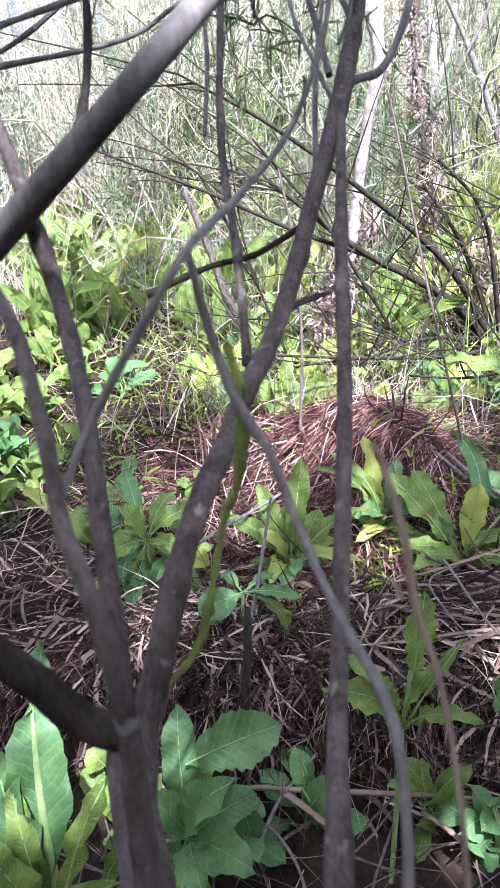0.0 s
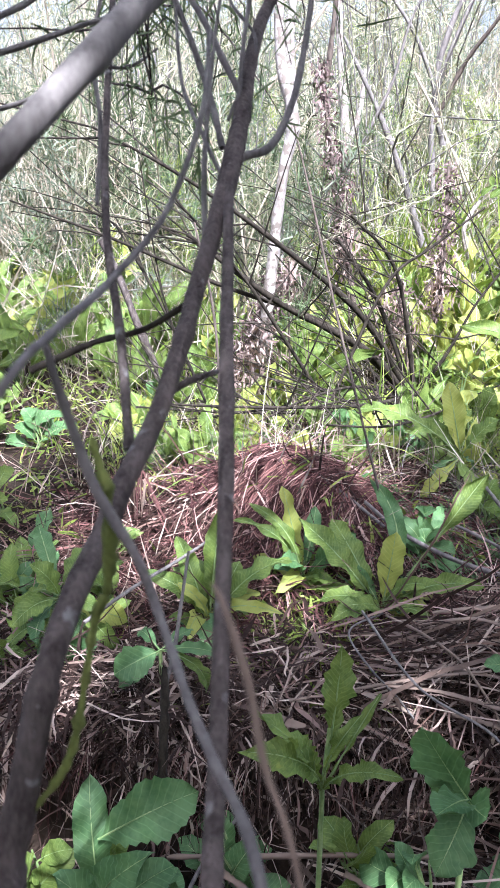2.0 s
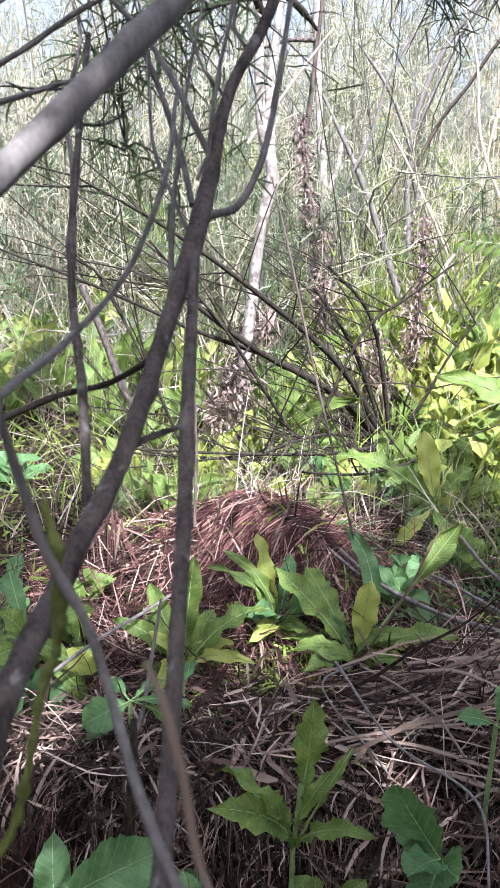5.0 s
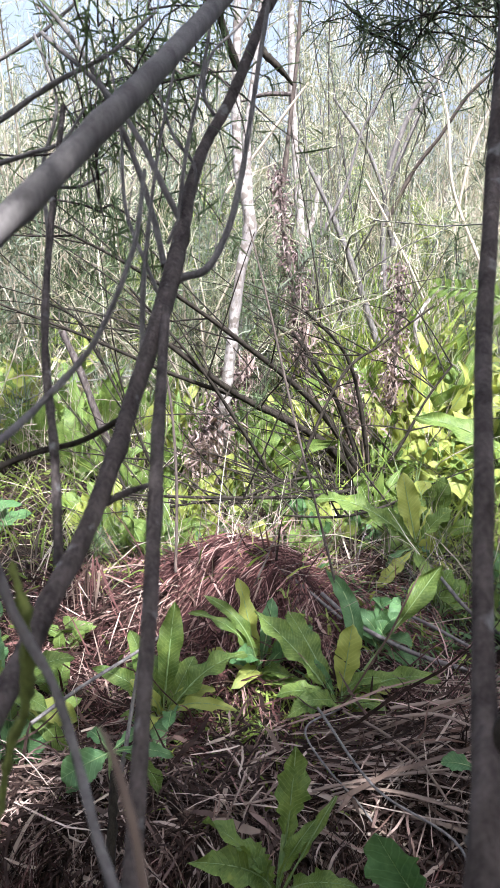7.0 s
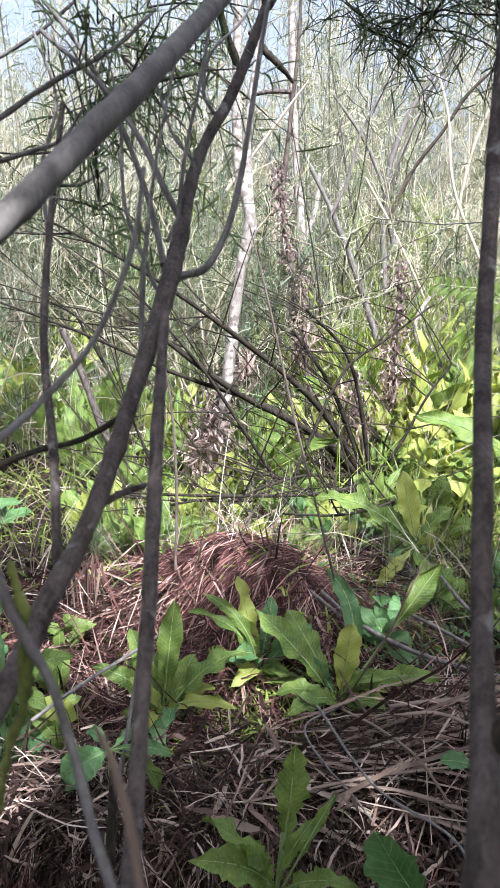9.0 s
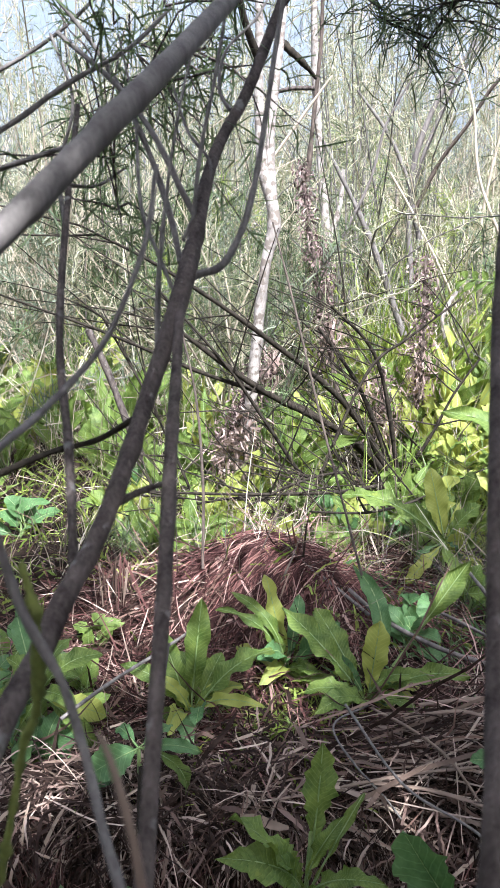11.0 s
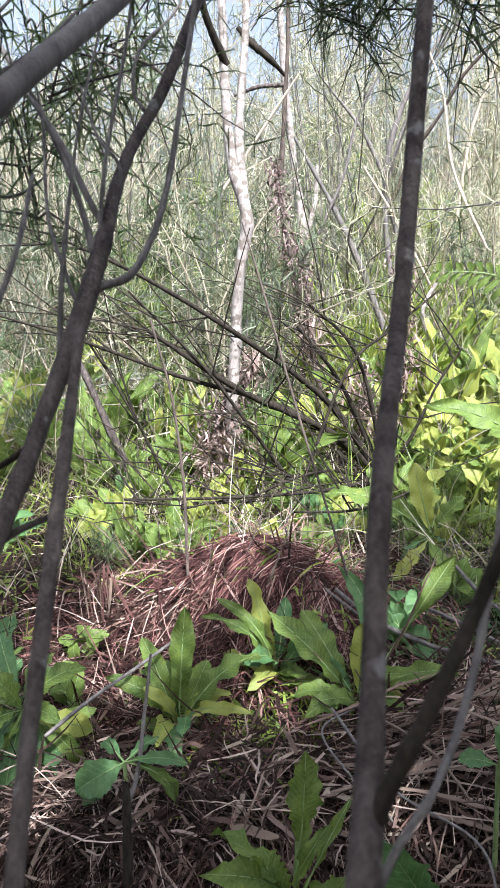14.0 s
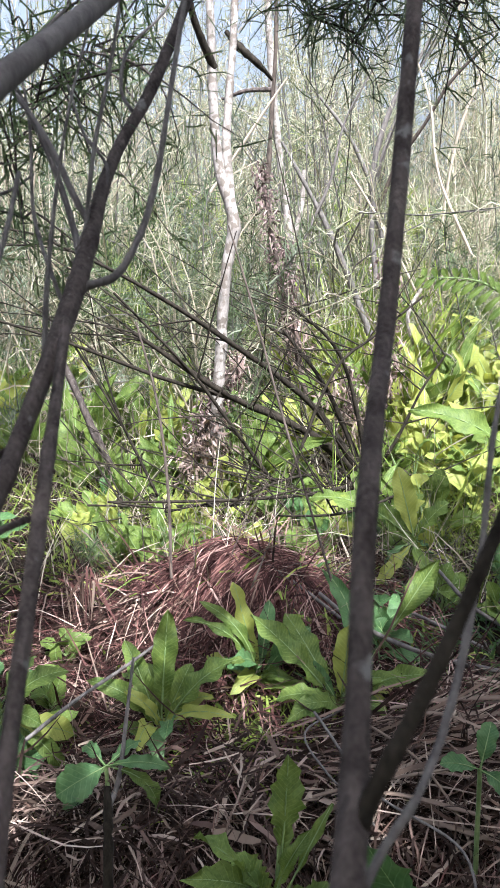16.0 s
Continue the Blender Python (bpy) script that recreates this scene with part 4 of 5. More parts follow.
leafy("dock_plant", [L(b, (-0.6197, 1.0000, 0.3888), 0.165, arch=0.08, cup=0.15, face=(0.1, -1, 0.5), rib_size=3.6, stalk=0.3, mat=LEAF_BLUE), L(b, (-0.4708, 0.9200, 0.3142), 0.06, arch=0.1), L(b, (-0.6979, 0.9500, 0.3522), 0.12, mat=LEAF_BLUE), L(b, (-0.6394, 0.9000, 0.2943), 0.07), L(b, (-0.4083, 0.8000, 0.2206), 0.06), L(b, (-0.6526, 0.8000, 0.2739), 0.09), L(b, (-0.6982, 1.1500, 0.3969), 0.08, mat=LEAF_BLUE)],
      LEAF, "bright green dock clump with a pale midrib", "plant", "dock plants", extra=7)
b = (0.4596, 1.5000, 0.3063)
leafy("dock_plant", [L(b, (0.3749, 1.5000, 0.3205), 0.06, arch=0.15), L(b, (0.4936, 1.5500, 0.3880), 0.06), L(b, (0.5157, 1.4500, 0.2825), 0.06)], LEAF_BLUE, "low dock leaf over flattened reeds", "plant", "dock plants")
b = (-0.8993, 2.1500, -0.0338)
leafy("dock_plant", [L(b, (-0.6448, 2.2000, 0.1630), 0.09, arch=0.15), L(b, (-0.7164, 2.0000, 0.0924), 0.08), L(b, (-0.9831, 2.3000, 0.1765), 0.09), L(b, (-0.9544, 2.5000, 0.1987), 0.09, mat=LEAF_BLUE), L(b, (-1.0753, 2.2000, 0.1112), 0.08), L(b, (-1.2540, 2.2000, 0.1639), 0.09, mat=LEAF_LIME_LIT), L(b, (-1.0726, 2.0000, 0.0937), 0.08)], LEAF, "dock rosette in dappled light among dead grass", "plant", "dock plants", extra=7)
b = (1.3258, 3.7500, 0.2388)
leafy("dock_plant", [L(b, (0.7093, 3.7000, 0.6896), 0.17, arch=0.12, stalk=0.25, face=(0, -0.6, 1)), L(b, (1.4503, 3.9000, 0.8268), 0.16), L(b, (1.0085, 3.6000, 0.3727), 0.14)], LEAF, "large-leaved dock whose leaf catches the light", "plant", "dock plants", extra=7)
b = (1.25, 3.15, float(ground_z(1.25, 3.15)))
rachis = glide([(1.0133, 3.1000, 1.0861), (0.83, 3.06, 1.25), (0.5959, 3.0000, 1.2860)], 13)
leaflets = [L(tuple(p), tuple(p + np.array((sgn * 0.02 - 0.045, -0.01 * sgn, sgn * 0.055 - 0.005)) * (1.25 - 0.06 * k)), 0.030, arch=0.08, stalk=0.04, face=(0, -0.9, 0.5), n=8, m=5, rib_size=0.5) for k, p in enumerate(rachis[1:]) for sgn in (1, -1)]
leafy("fern_frond", [L(tuple(rachis[0]), tuple(rachis[0] + np.array((-0.05, 0, 0.05))), 0.03, n=8, m=5), *leaflets], LEAF, "arching light green fern-like frond", "plant", stems=[([(*b, 0.006), (1.0894, 3.1200, 0.8049, 0.0067), (1.0133, 3.1000, 1.0861, 0.0055), (0.83, 3.06, 1.25, 0.004), (0.5959, 3.0000, 1.2860, 0.0015)], RIB)])
b = (0.5575, 2.9000, 0.2918)
leafy("dock_plant", [L(b, (0.4969, 2.9500, 0.5744), 0.12, arch=0.0, stalk=0.1, face=(0, -1, 0.1), mat=LEAF_LIME_LIT), L(b, (0.6883, 2.9000, 0.4464), 0.10), L(b, (0.3977, 3.0000, 0.4051), 0.10), L(b, (0.1691, 3.0000, 0.4694), 0.11)], LEAF, "dock with an upright oval leaf", "plant", "dock plants", extra=7)

# ---- shrub of bare dark sticks ----
shrub = tagged(new("bare_shrub"), "sprawling shrub of bare dark twigs over green leaves", "shrub")
sticks = [
    [(0.4813, 3.9500, 0.2152, 0.0234), (0.2199, 3.7500, 0.6511, 0.0163), (-0.1782, 3.4500, 1.0258, 0.0123), (-0.5663, 3.2000, 1.3171, 0.0079), (-0.8436, 3.0000, 1.4804, 0.0042)],
    [(0.4813, 3.9500, 0.2152, 0.0263), (0.2462, 3.8000, 0.4846, 0.0195), (-0.1942, 3.5000, 0.7806, 0.0153), (-0.5581, 3.3000, 1.0824, 0.0095)],
    [(0.4526, 3.9500, 0.2466, 0.0175), (0.0558, 3.7000, 0.6261, 0.0135), (-0.4559, 3.4000, 0.8713, 0.0099), (-0.8118, 3.2000, 1.0577, 0.0070), (-1.1829, 3.0000, 1.2265, 0.0043)],
    [(0.0433, 3.6000, 0.2762, 0.0108), (-0.1759, 3.5000, 0.6367, 0.0090), (-0.3303, 3.4000, 0.8909, 0.0074), (-0.6274, 3.3000, 1.2486, 0.0047)],
]
sticks += [
    [(0.5102, 3.9500, 0.1990, 0.0132), (-0.0626, 3.5000, 0.2666, 0.0092), (-0.4311, 3.3000, 0.3189, 0.0075), (-0.7844, 3.2000, 0.3627, 0.0049)],
    [(0.4813, 3.9500, 0.2152, 0.0175), (0.3834, 3.9500, 0.4887, 0.0144), (0.2576, 3.9000, 0.7632, 0.0112), (0.0705, 3.9000, 1.0222, 0.0083)],
    [(0.5102, 3.9500, 0.1990, 0.0146), (0.3359, 3.8000, 0.9119, 0.0095), (0.1253, 3.7000, 1.1413, 0.0065)],
    [(0.0567, 3.6000, 0.2758, 0.0094), (0.3277, 3.7000, 0.8714, 0.0079), (0.4910, 3.7500, 0.9903, 0.0066), (0.7326, 3.8000, 1.1709, 0.0053)],
]
sticks += [
    [(-0.4483, 3.3000, 0.2534, 0.0075), (-0.6696, 3.3000, 0.7733, 0.0061), (-0.8561, 3.3000, 1.1196, 0.0048)],
    [(0.5043, 3.9000, 0.1990, 0.0101), (0.2026, 3.6000, 0.2147, 0.0081), (-0.1127, 3.3000, 0.1639, 0.0063), (-0.2959, 3.1000, 0.1679, 0.0048)],
    [(0.4813, 3.9500, 0.2152, 0.0132), (0.6181, 3.9000, 0.4327, 0.0100), (0.7553, 3.9000, 0.7143, 0.0070), (0.8620, 3.9000, 0.8766, 0.0055)],
    [(0.2628, 3.7000, 0.2383, 0.0083), (0.5487, 3.6000, 0.2320, 0.0080), (0.4455, 3.4000, 0.1650, 0.0064), (0.0864, 3.2000, 0.1956, 0.0048)],
]
# low sticks that reach forward over the mound
sticks += [
    [(0.551, 3.9, 0.272, 0.0130), (0.243, 3.4, 0.342, 0.0095), (-0.100, 3.0, 0.440, 0.0070), (-0.398, 2.85, 0.483, 0.0056), (-0.588, 2.75, 0.519, 0.0040)],
    [(0.610, 3.5, 0.303, 0.0080), (0.401, 3.2, 0.332, 0.0070), (0.241, 3.0, 0.369, 0.0058), (0.035, 2.85, 0.420, 0.0038)],
    [(0.453, 3.9, 0.211, 0.0085), (0.194, 3.5, 0.395, 0.0068), (-0.037, 3.2, 0.423, 0.0056), (-0.238, 3.0, 0.374, 0.0038)],
]
for k, s in enumerate(sticks):
    s = [(x, y, z, 0.95 * r) for x, y, z, r in s]
    branch_part("stick", s, BARK_DARK, shrub, 7, 0.06, 100 + k)
pieces = []
g = np.random.default_rng(11)
for s in sticks:
    pa = glide(s, 24)
    for _ in range(9):
        q = pa[g.integers(4, 24)][:3]
        w = swept(q[None], g.normal(4.9, 0.45, 1) if g.random() < 0.75 else g.uniform(0, 6.28, 1), g.normal(0.55, 0.35, 1), g.uniform(0.25, 0.95, 1), g.uniform(-0.2, 0.4, 1), 6, 0.04, int(g.integers(1e6)))[0]
        v, f = tube(np.column_stack([w, np.linspace(0.0044, 0.0018, 6)]), 5, 6, 0.0, 1)
        pieces.append((v[:-2], f))
fine("fine_brush", joined(pieces), BARK_DARK, shrub)

# fallen stalks in front of the shrub
for k, s in enumerate([[(0.1695, 2.5000, 0.2613, 0.0068), (0.2892, 2.4000, 0.1980, 0.0075), (0.4814, 2.3000, 0.1451, 0.0082), (0.7074, 2.2000, 0.1311, 0.0078)], [(-0.0405, 2.7000, 0.3112, 0.0062), (0.1255, 2.6000, 0.2260, 0.0061), (0.2417, 2.5000, 0.1683, 0.0059)], [(0.5800, 2.6000, 0.3068, 0.0060), (0.6841, 2.5000, 0.2060, 0.0068), (0.8343, 2.4000, 0.1363, 0.0066)],] + [
                       [(0.1187, 1.7000, 0.3183, 0.0035), (0.2397, 1.5000, 0.2504, 0.0031), (0.3965, 1.3500, 0.2269, 0.0029), (0.3943, 1.2000, 0.1511, 0.0027)], [(-0.6034, 1.7500, 0.2127, 0.0058), (-0.5070, 1.8500, 0.2545, 0.0052), (-0.3795, 2.0000, 0.2846, 0.0048), (-0.2676, 2.1500, 0.3108, 0.0042)],] + [
                       [(-0.3264, 1.8000, 0.4115, 0.0036), (-0.3400, 1.7400, 0.2893, 0.0049), (-0.3541, 1.6600, 0.1610, 0.0062), (-0.3689, 1.6200, 0.1223, 0.0068)]]):
    st = tagged(new("fallen_stalk"), "thin pale dead stalk lying over the grass", "dead stalk", "fallen stalks")
    branch_part("stalk", s, TWIG_PALE_SKYLIT, st, 7, 0.05, 130 + k)

for k, s in enumerate([[(0.2068, 1.9500, 0.1551, 0.0039), (0.2921, 1.7700, 0.2110, 0.0036), (0.3603, 1.6600, 0.2152, 0.0034), (0.3972, 1.6100, 0.1861, 0.0033), (0.4268, 1.5700, 0.1519, 0.0033), (0.4500, 1.5300, 0.1033, 0.0032), (0.4566, 1.4900, 0.0026, 0.0032)], [(0.1981, 1.9600, 0.1555, 0.0032), (0.0998, 1.8500, 0.1631, 0.0030), (0.1480, 1.6900, 0.1591, 0.0028), (0.2149, 1.6400, 0.1130, 0.0027), (0.2584, 1.6100, 0.0700, 0.0027)],] + [
                       [(0.4568, 2.4800, 0.2059, 0.0058), (0.5598, 2.3600, 0.2009, 0.0055), (0.6583, 2.2500, 0.1870, 0.0053)], [(-0.3120, 1.3300, -0.1140, 0.0060), (-0.1010, 1.3400, -0.1031, 0.0065), (0.1027, 1.3500, -0.0913, 0.0058), (0.2809, 1.3800, -0.1118, 0.0051)], [(-0.3023, 1.2800, -0.1435, 0.0039), (-0.2302, 1.2300, -0.1386, 0.0038), (-0.1698, 1.1500, -0.1423, 0.0036), (-0.1438, 1.0800, -0.1642, 0.0035)], [(-0.2810, 1.1600, -0.1687, 0.0043), (-0.2405, 1.3000, -0.1228, 0.0046), (-0.1609, 1.4100, -0.0645, 0.0040)]]):
    st = tagged(new("fallen_stalk"), "thin bent dry straw over dark litter", "dead stalk", "fallen stalks")
    branch_part("stalk", s, TWIG_PALE_SKYLIT if k % 3 else REED, st, 6, 0.05, 190 + k)
for k, s in enumerate([[(0.1108, 1.6600, 0.1179, 0.0055), (0.2594, 1.6600, 0.1594, 0.0062), (0.4307, 1.6400, 0.2067, 0.0054)], [(0.1924, 1.6600, 0.1343, 0.0069), (0.3138, 1.6200, 0.1532, 0.0074), (0.4198, 1.5700, 0.1590, 0.0078), (0.5008, 1.5500, 0.1460, 0.0071)], [(0.3406, 1.5900, 0.1150, 0.0086), (0.4184, 1.5500, 0.1225, 0.0090), (0.5131, 1.5300, 0.1065, 0.0089), (0.6245, 1.5200, 0.0968, 0.0076)], [(0.0524, 1.5900, 0.0231, 0.0094), (0.1339, 1.5800, -0.0146, 0.0101), (0.2308, 1.5500, -0.0611, 0.0093)],] + [
                       [(0.3322, 1.9200, 0.1896, 0.0085), (0.4641, 1.8900, 0.2307, 0.0106), (0.6366, 1.8800, 0.2440, 0.0097)], [(0.2852, 1.8400, 0.2010, 0.0067), (0.4267, 1.7900, 0.2554, 0.0072), (0.5385, 1.7100, 0.2568, 0.0062), (0.6242, 1.6900, 0.2385, 0.0061)], [(-0.0536, 1.6100, 0.1110, 0.0054), (0.0405, 1.6300, 0.1186, 0.0054), (0.1234, 1.6600, 0.1121, 0.0048)], [(-0.2382, 1.3300, -0.1104, 0.0086), (-0.1685, 1.3000, -0.1277, 0.0097), (-0.0946, 1.2700, -0.1595, 0.0089)], [(0.0855, 1.3300, -0.1245, 0.0083), (0.1275, 1.3000, -0.1180, 0.0082), (0.1689, 1.2700, -0.1271, 0.0068)]]):
    st = tagged(new("flattened_reed"), "broad pale flattened reed lying on dead grass", "dead reed", "flattened reeds")
    v, f = tube(s, 8, 24, 0.12, 210 + k)
    v = v[:-2].reshape(24, 8, 3)
    mid = v.mean(1, keepdims=True)
    v[..., 2:] = mid[..., 2:] + (v[..., 2:] - mid[..., 2:]) * 0.3
    part("blade", raw_mesh("blade", v.reshape(-1, 3), f, REED), st)

stub = tagged(new("broken_stalk"), "dark broken stalk stub standing in a hollow", "dead stalk")
branch_part("stalk", [(-0.3330, 1.4800, 0.2832, 0.0074), (-0.3304, 1.4500, 0.2003, 0.0110), (-0.3341, 1.4200, 0.0747, 0.0110), (-0.3435, 1.4000, -0.1077, 0.0112)], BARK_DARK, stub, 8, 0.12, 230)

# fan of drooping dead leaves beside the mound
fan = tagged(new("dead_leaf_fan"), "pale dead leaves hanging in a fan over dark litter", "dead leaves")
top = np.array((-0.6381, 2.5500, 0.3322))
branch_part("stalk", [(top[0] - 0.05, top[1] + 0.06, float(ground_z(top[0] - 0.05, top[1] + 0.06)), 0.006), (top[0] - 0.02, top[1] + 0.02, top[2] - 0.05, 0.005), (*top, 0.004)], STALK, fan, 6)
g = np.random.default_rng(97)
for k in range(18):
    P = swept((top + g.normal(0, 0.025, 3))[None], g.uniform(1.6, 4.0, 1), g.uniform(-1.45, -0.7, 1), g.uniform(0.12, 0.27, 1), g.uniform(0.0, 0.5, 1), 8, 0.07, 970 + k)
    P[..., 2] = np.maximum(P[..., 2], ground_z(P[..., 0], P[..., 1]) + 0.01)
    part("leaf", raw_mesh("leaf", *strands(P, g.uniform(0.003, 0.009) * np.array([[0.4, 0.8, 1, 1, 1, 0.8, 0.5, 0.1]]), 980 + k, face=(0, -1, 0.4)), (STRAW, RUSTY, REED, STRAW)[k % 4]), fan)

# tall thin weed stalk with a dark stem
for k, s in enumerate([[(-0.3466, 2.6000, 0.2799, 0.0061), (-0.3477, 2.6500, 0.5814, 0.0060), (-0.3768, 2.7000, 0.8978, 0.0050), (-0.4418, 2.7500, 1.1691, 0.0040)], [(0.2242, 2.4000, 0.2823, 0.0047), (0.1438, 2.5000, 0.5608, 0.0047), (0.0610, 2.6000, 0.8478, 0.0048), (-0.0459, 2.7000, 1.2567, 0.0038), (-0.1094, 2.7500, 1.4803, 0.0029)]]):
    st = tagged(new("weed_stalk"), "slender dark upright weed stalk", "plant stem", "weed stalks")
    branch_part("stalk", s, STALK, st, 6, 0.06, 150 + k)

# ---- white-barked trunks ----
paper = tagged(new("paperbark_tree"), "slender white-barked tree with peeling patches", "tree")
branch_part("trunk", [(-0.3080, 3.7500, 0.2115, 0.0367), (-0.2748, 3.7500, 0.4723, 0.0319), (-0.2337, 3.7200, 0.8934, 0.0268), (-0.1846, 3.7000, 1.3119, 0.0247), (-0.1455, 3.7000, 1.5357, 0.0281), (-0.1984, 3.7000, 1.7560, 0.0240), (-0.2167, 3.7000, 2.1074, 0.0209), (-0.2138, 3.7000, 2.3542, 0.0182), (-0.2205, 3.7000, 2.8653, 0.0187)], PAPERBARK, paper, 12, 0.10, 160)
branch_part("branch", [(-0.1455, 3.7000, 1.5357, 0.0230), (-0.1649, 3.7200, 1.8763, 0.0201), (-0.1289, 3.7500, 2.2287, 0.0173), (-0.0898, 3.8000, 2.7293, 0.0146)], PAPERBARK, paper, 10, 0.10, 161)
branch_part("branch", [(-0.2066, 3.7000, 2.1752, 0.0196), (-0.2701, 3.6000, 2.3300, 0.0165), (-0.3079, 3.5000, 2.5107, 0.0135)], BARK_DARK, paper, 8, 0.08, 162)
far_tree = tagged(new("paperbark_tree"), "pale forked trunk standing farther back in the thicket", "tree")
branch_part("trunk", [(0.1826, 5.0400, 0.5210, 0.0341), (0.1356, 5.0400, 0.9946, 0.0311), (0.1257, 5.0400, 1.4473, 0.0283), (0.0818, 5.0400, 1.8823, 0.0213), (0.0411, 5.0400, 2.3623, 0.0208), (0.0097, 5.0400, 3.1133, 0.0161)], PAPERBARK, far_tree, 10, 0.12, 163)
branch_part("branch", [(0.1251, 5.0400, 1.4132, 0.0197), (0.1987, 5.0400, 1.6473, 0.0151), (0.2191, 5.0400, 1.8777, 0.0107)], PAPERBARK, far_tree, 8, 0.1, 164)
branch_part("branch", [(-0.2598, 4.9600, 2.2806, 0.0093), (-0.1086, 4.9600, 2.3214, 0.0123), (0.0406, 5.0000, 2.3297, 0.0145)], BARK, far_tree, 8, 0.1, 165)
for k, s in enumerate([[(0.5887, 4.7500, 0.9041, 0.0339), (0.4376, 4.7500, 1.3049, 0.0299), (0.3075, 4.7500, 1.5965, 0.0263), (0.0864, 4.7500, 2.0054, 0.0129)], [(0.7364, 5.3200, 1.4683, 0.0332), (0.6608, 5.3200, 1.7875, 0.0291), (0.7641, 5.3200, 2.2256, 0.0249), (1.0353, 5.3200, 2.6706, 0.0174)], [(0.6791, 5.3200, 1.7521, 0.0219), (0.5159, 5.3200, 2.1004, 0.0179), (0.3038, 5.3200, 2.3749, 0.0125)], [(0.8158, 4.6000, 0.3791, 0.0269), (0.8759, 4.7000, 0.7351, 0.0236), (0.8045, 4.7000, 1.0038, 0.0199), (0.9173, 4.8000, 1.1927, 0.0151)],] + [
                       [(-0.7954, 3.9000, 0.2654, 0.0323), (-0.9197, 3.9000, 0.5682, 0.0318), (-0.9901, 3.9000, 0.7740, 0.0285), (-1.0995, 3.9500, 0.9993, 0.0257)]]):
    st = tagged(new("dead_plant"), "leaning pale dead stem in the thicket", "dead plant", "dead stems")
    branch_part("stalk", [(x, y, z, 0.65 * r) for x, y, z, r in s], (TWIG_PALE_SKYLIT, TWIG_PALE_SKYLIT, TWIG_PALE_SKYLIT, PAPERBARK, BARK)[k], st, 8, 0.08, 170 + k)

for k, s in enumerate([[(0.6911, 5.2800, 1.1591, 0.0187), (0.6546, 5.2800, 1.6761, 0.0165), (0.7153, 5.2800, 1.9371, 0.0145), (0.8465, 5.2800, 2.2824, 0.0124), (0.9452, 5.2800, 2.4771, 0.0106), (1.0797, 5.2800, 2.6714, 0.0087), (1.1668, 5.2800, 2.9860, 0.0051)], [(0.6666, 5.2800, 1.5917, 0.0146), (0.8175, 5.2000, 1.9300, 0.0124), (0.9596, 5.1200, 2.1335, 0.0104), (1.0886, 5.0400, 2.3445, 0.0101), (1.2586, 4.9600, 2.5044, 0.0066)], [(0.4767, 4.8000, 1.8335, 0.0066), (0.6138, 4.8000, 1.6136, 0.0083), (0.8054, 4.8000, 1.2650, 0.0085), (0.9078, 4.8000, 1.0494, 0.0086)],] + [
                       [(1.0414, 4.9600, 1.5183, 0.0086), (1.0655, 4.9600, 1.7332, 0.0086), (1.1296, 4.9600, 2.0616, 0.0084), (1.2534, 4.9600, 2.3829, 0.0066)], [(-0.3203, 4.6400, 1.7373, 0.0097), (-0.1910, 4.6400, 1.9065, 0.0080), (-0.0096, 4.6400, 2.1467, 0.0078), (0.1256, 4.6400, 2.3226, 0.0046)], [(0.0004, 4.8000, 1.7862, 0.0149), (0.0400, 4.8000, 2.2406, 0.0130), (0.0660, 4.8000, 2.5466, 0.0111), (0.0718, 4.8000, 2.8627, 0.0094)], [(-0.2089, 4.7200, 2.5824, 0.0126), (-0.1543, 4.7200, 2.5168, 0.0220), (-0.0515, 4.7200, 2.4250, 0.0190), (0.0435, 4.8000, 2.3397, 0.0081)],] + [
                       [(0.2071, 4.7200, 1.4667, 0.0082), (0.3577, 4.7200, 1.7842, 0.0082), (0.4394, 4.7200, 2.0901, 0.0064), (0.6124, 4.7200, 2.3870, 0.0047)], [(1.1077, 4.4800, 1.3554, 0.0094), (0.9369, 4.5600, 1.7782, 0.0078), (0.8930, 4.6400, 2.1707, 0.0062), (0.7915, 4.7200, 2.5038, 0.0046)]]):
    st = tagged(new("dead_plant"), "thin leaning dead stem among feathery shrubs", "dead plant", "dead stems")
    branch_part("stalk", s, (TWIG_PALE_SKYLIT, STALK, CANE, CANE, CANE, STALK, BARK_DARK, TWIG_PALE_SKYLIT, CANE)[k], st, 6, 0.08, 420 + k)

# ---- dried dock seed heads ----
def seed_head(line, spreadr, n, seed):
    ob = tagged(new("seed_stalk"), "dried brown dock stalk crowded with seed husks", "plant stem", "seed stalks")
    g = np.random.default_rng(seed)
    branch_part("stalk", line, STALK, ob, 7, 0.08, seed)
    pa = glide(line, 40)[8:, :3]
    c = pa[g.integers(0, len(pa), n)] + g.normal(0, spreadr, (n, 3)) * np.array([1, 1, 0.6])
    P = swept(c, g.uniform(0, 6.28, n), g.uniform(-1.2, 0.6, n), g.uniform(0.014, 0.04, n), g.uniform(0, 1, n), 4, 0.2, seed)
    fine("husk_cover", strands(P, np.tile([0.003, 0.011, 0.009, 0.002], (n, 1)), seed), SEED, ob)


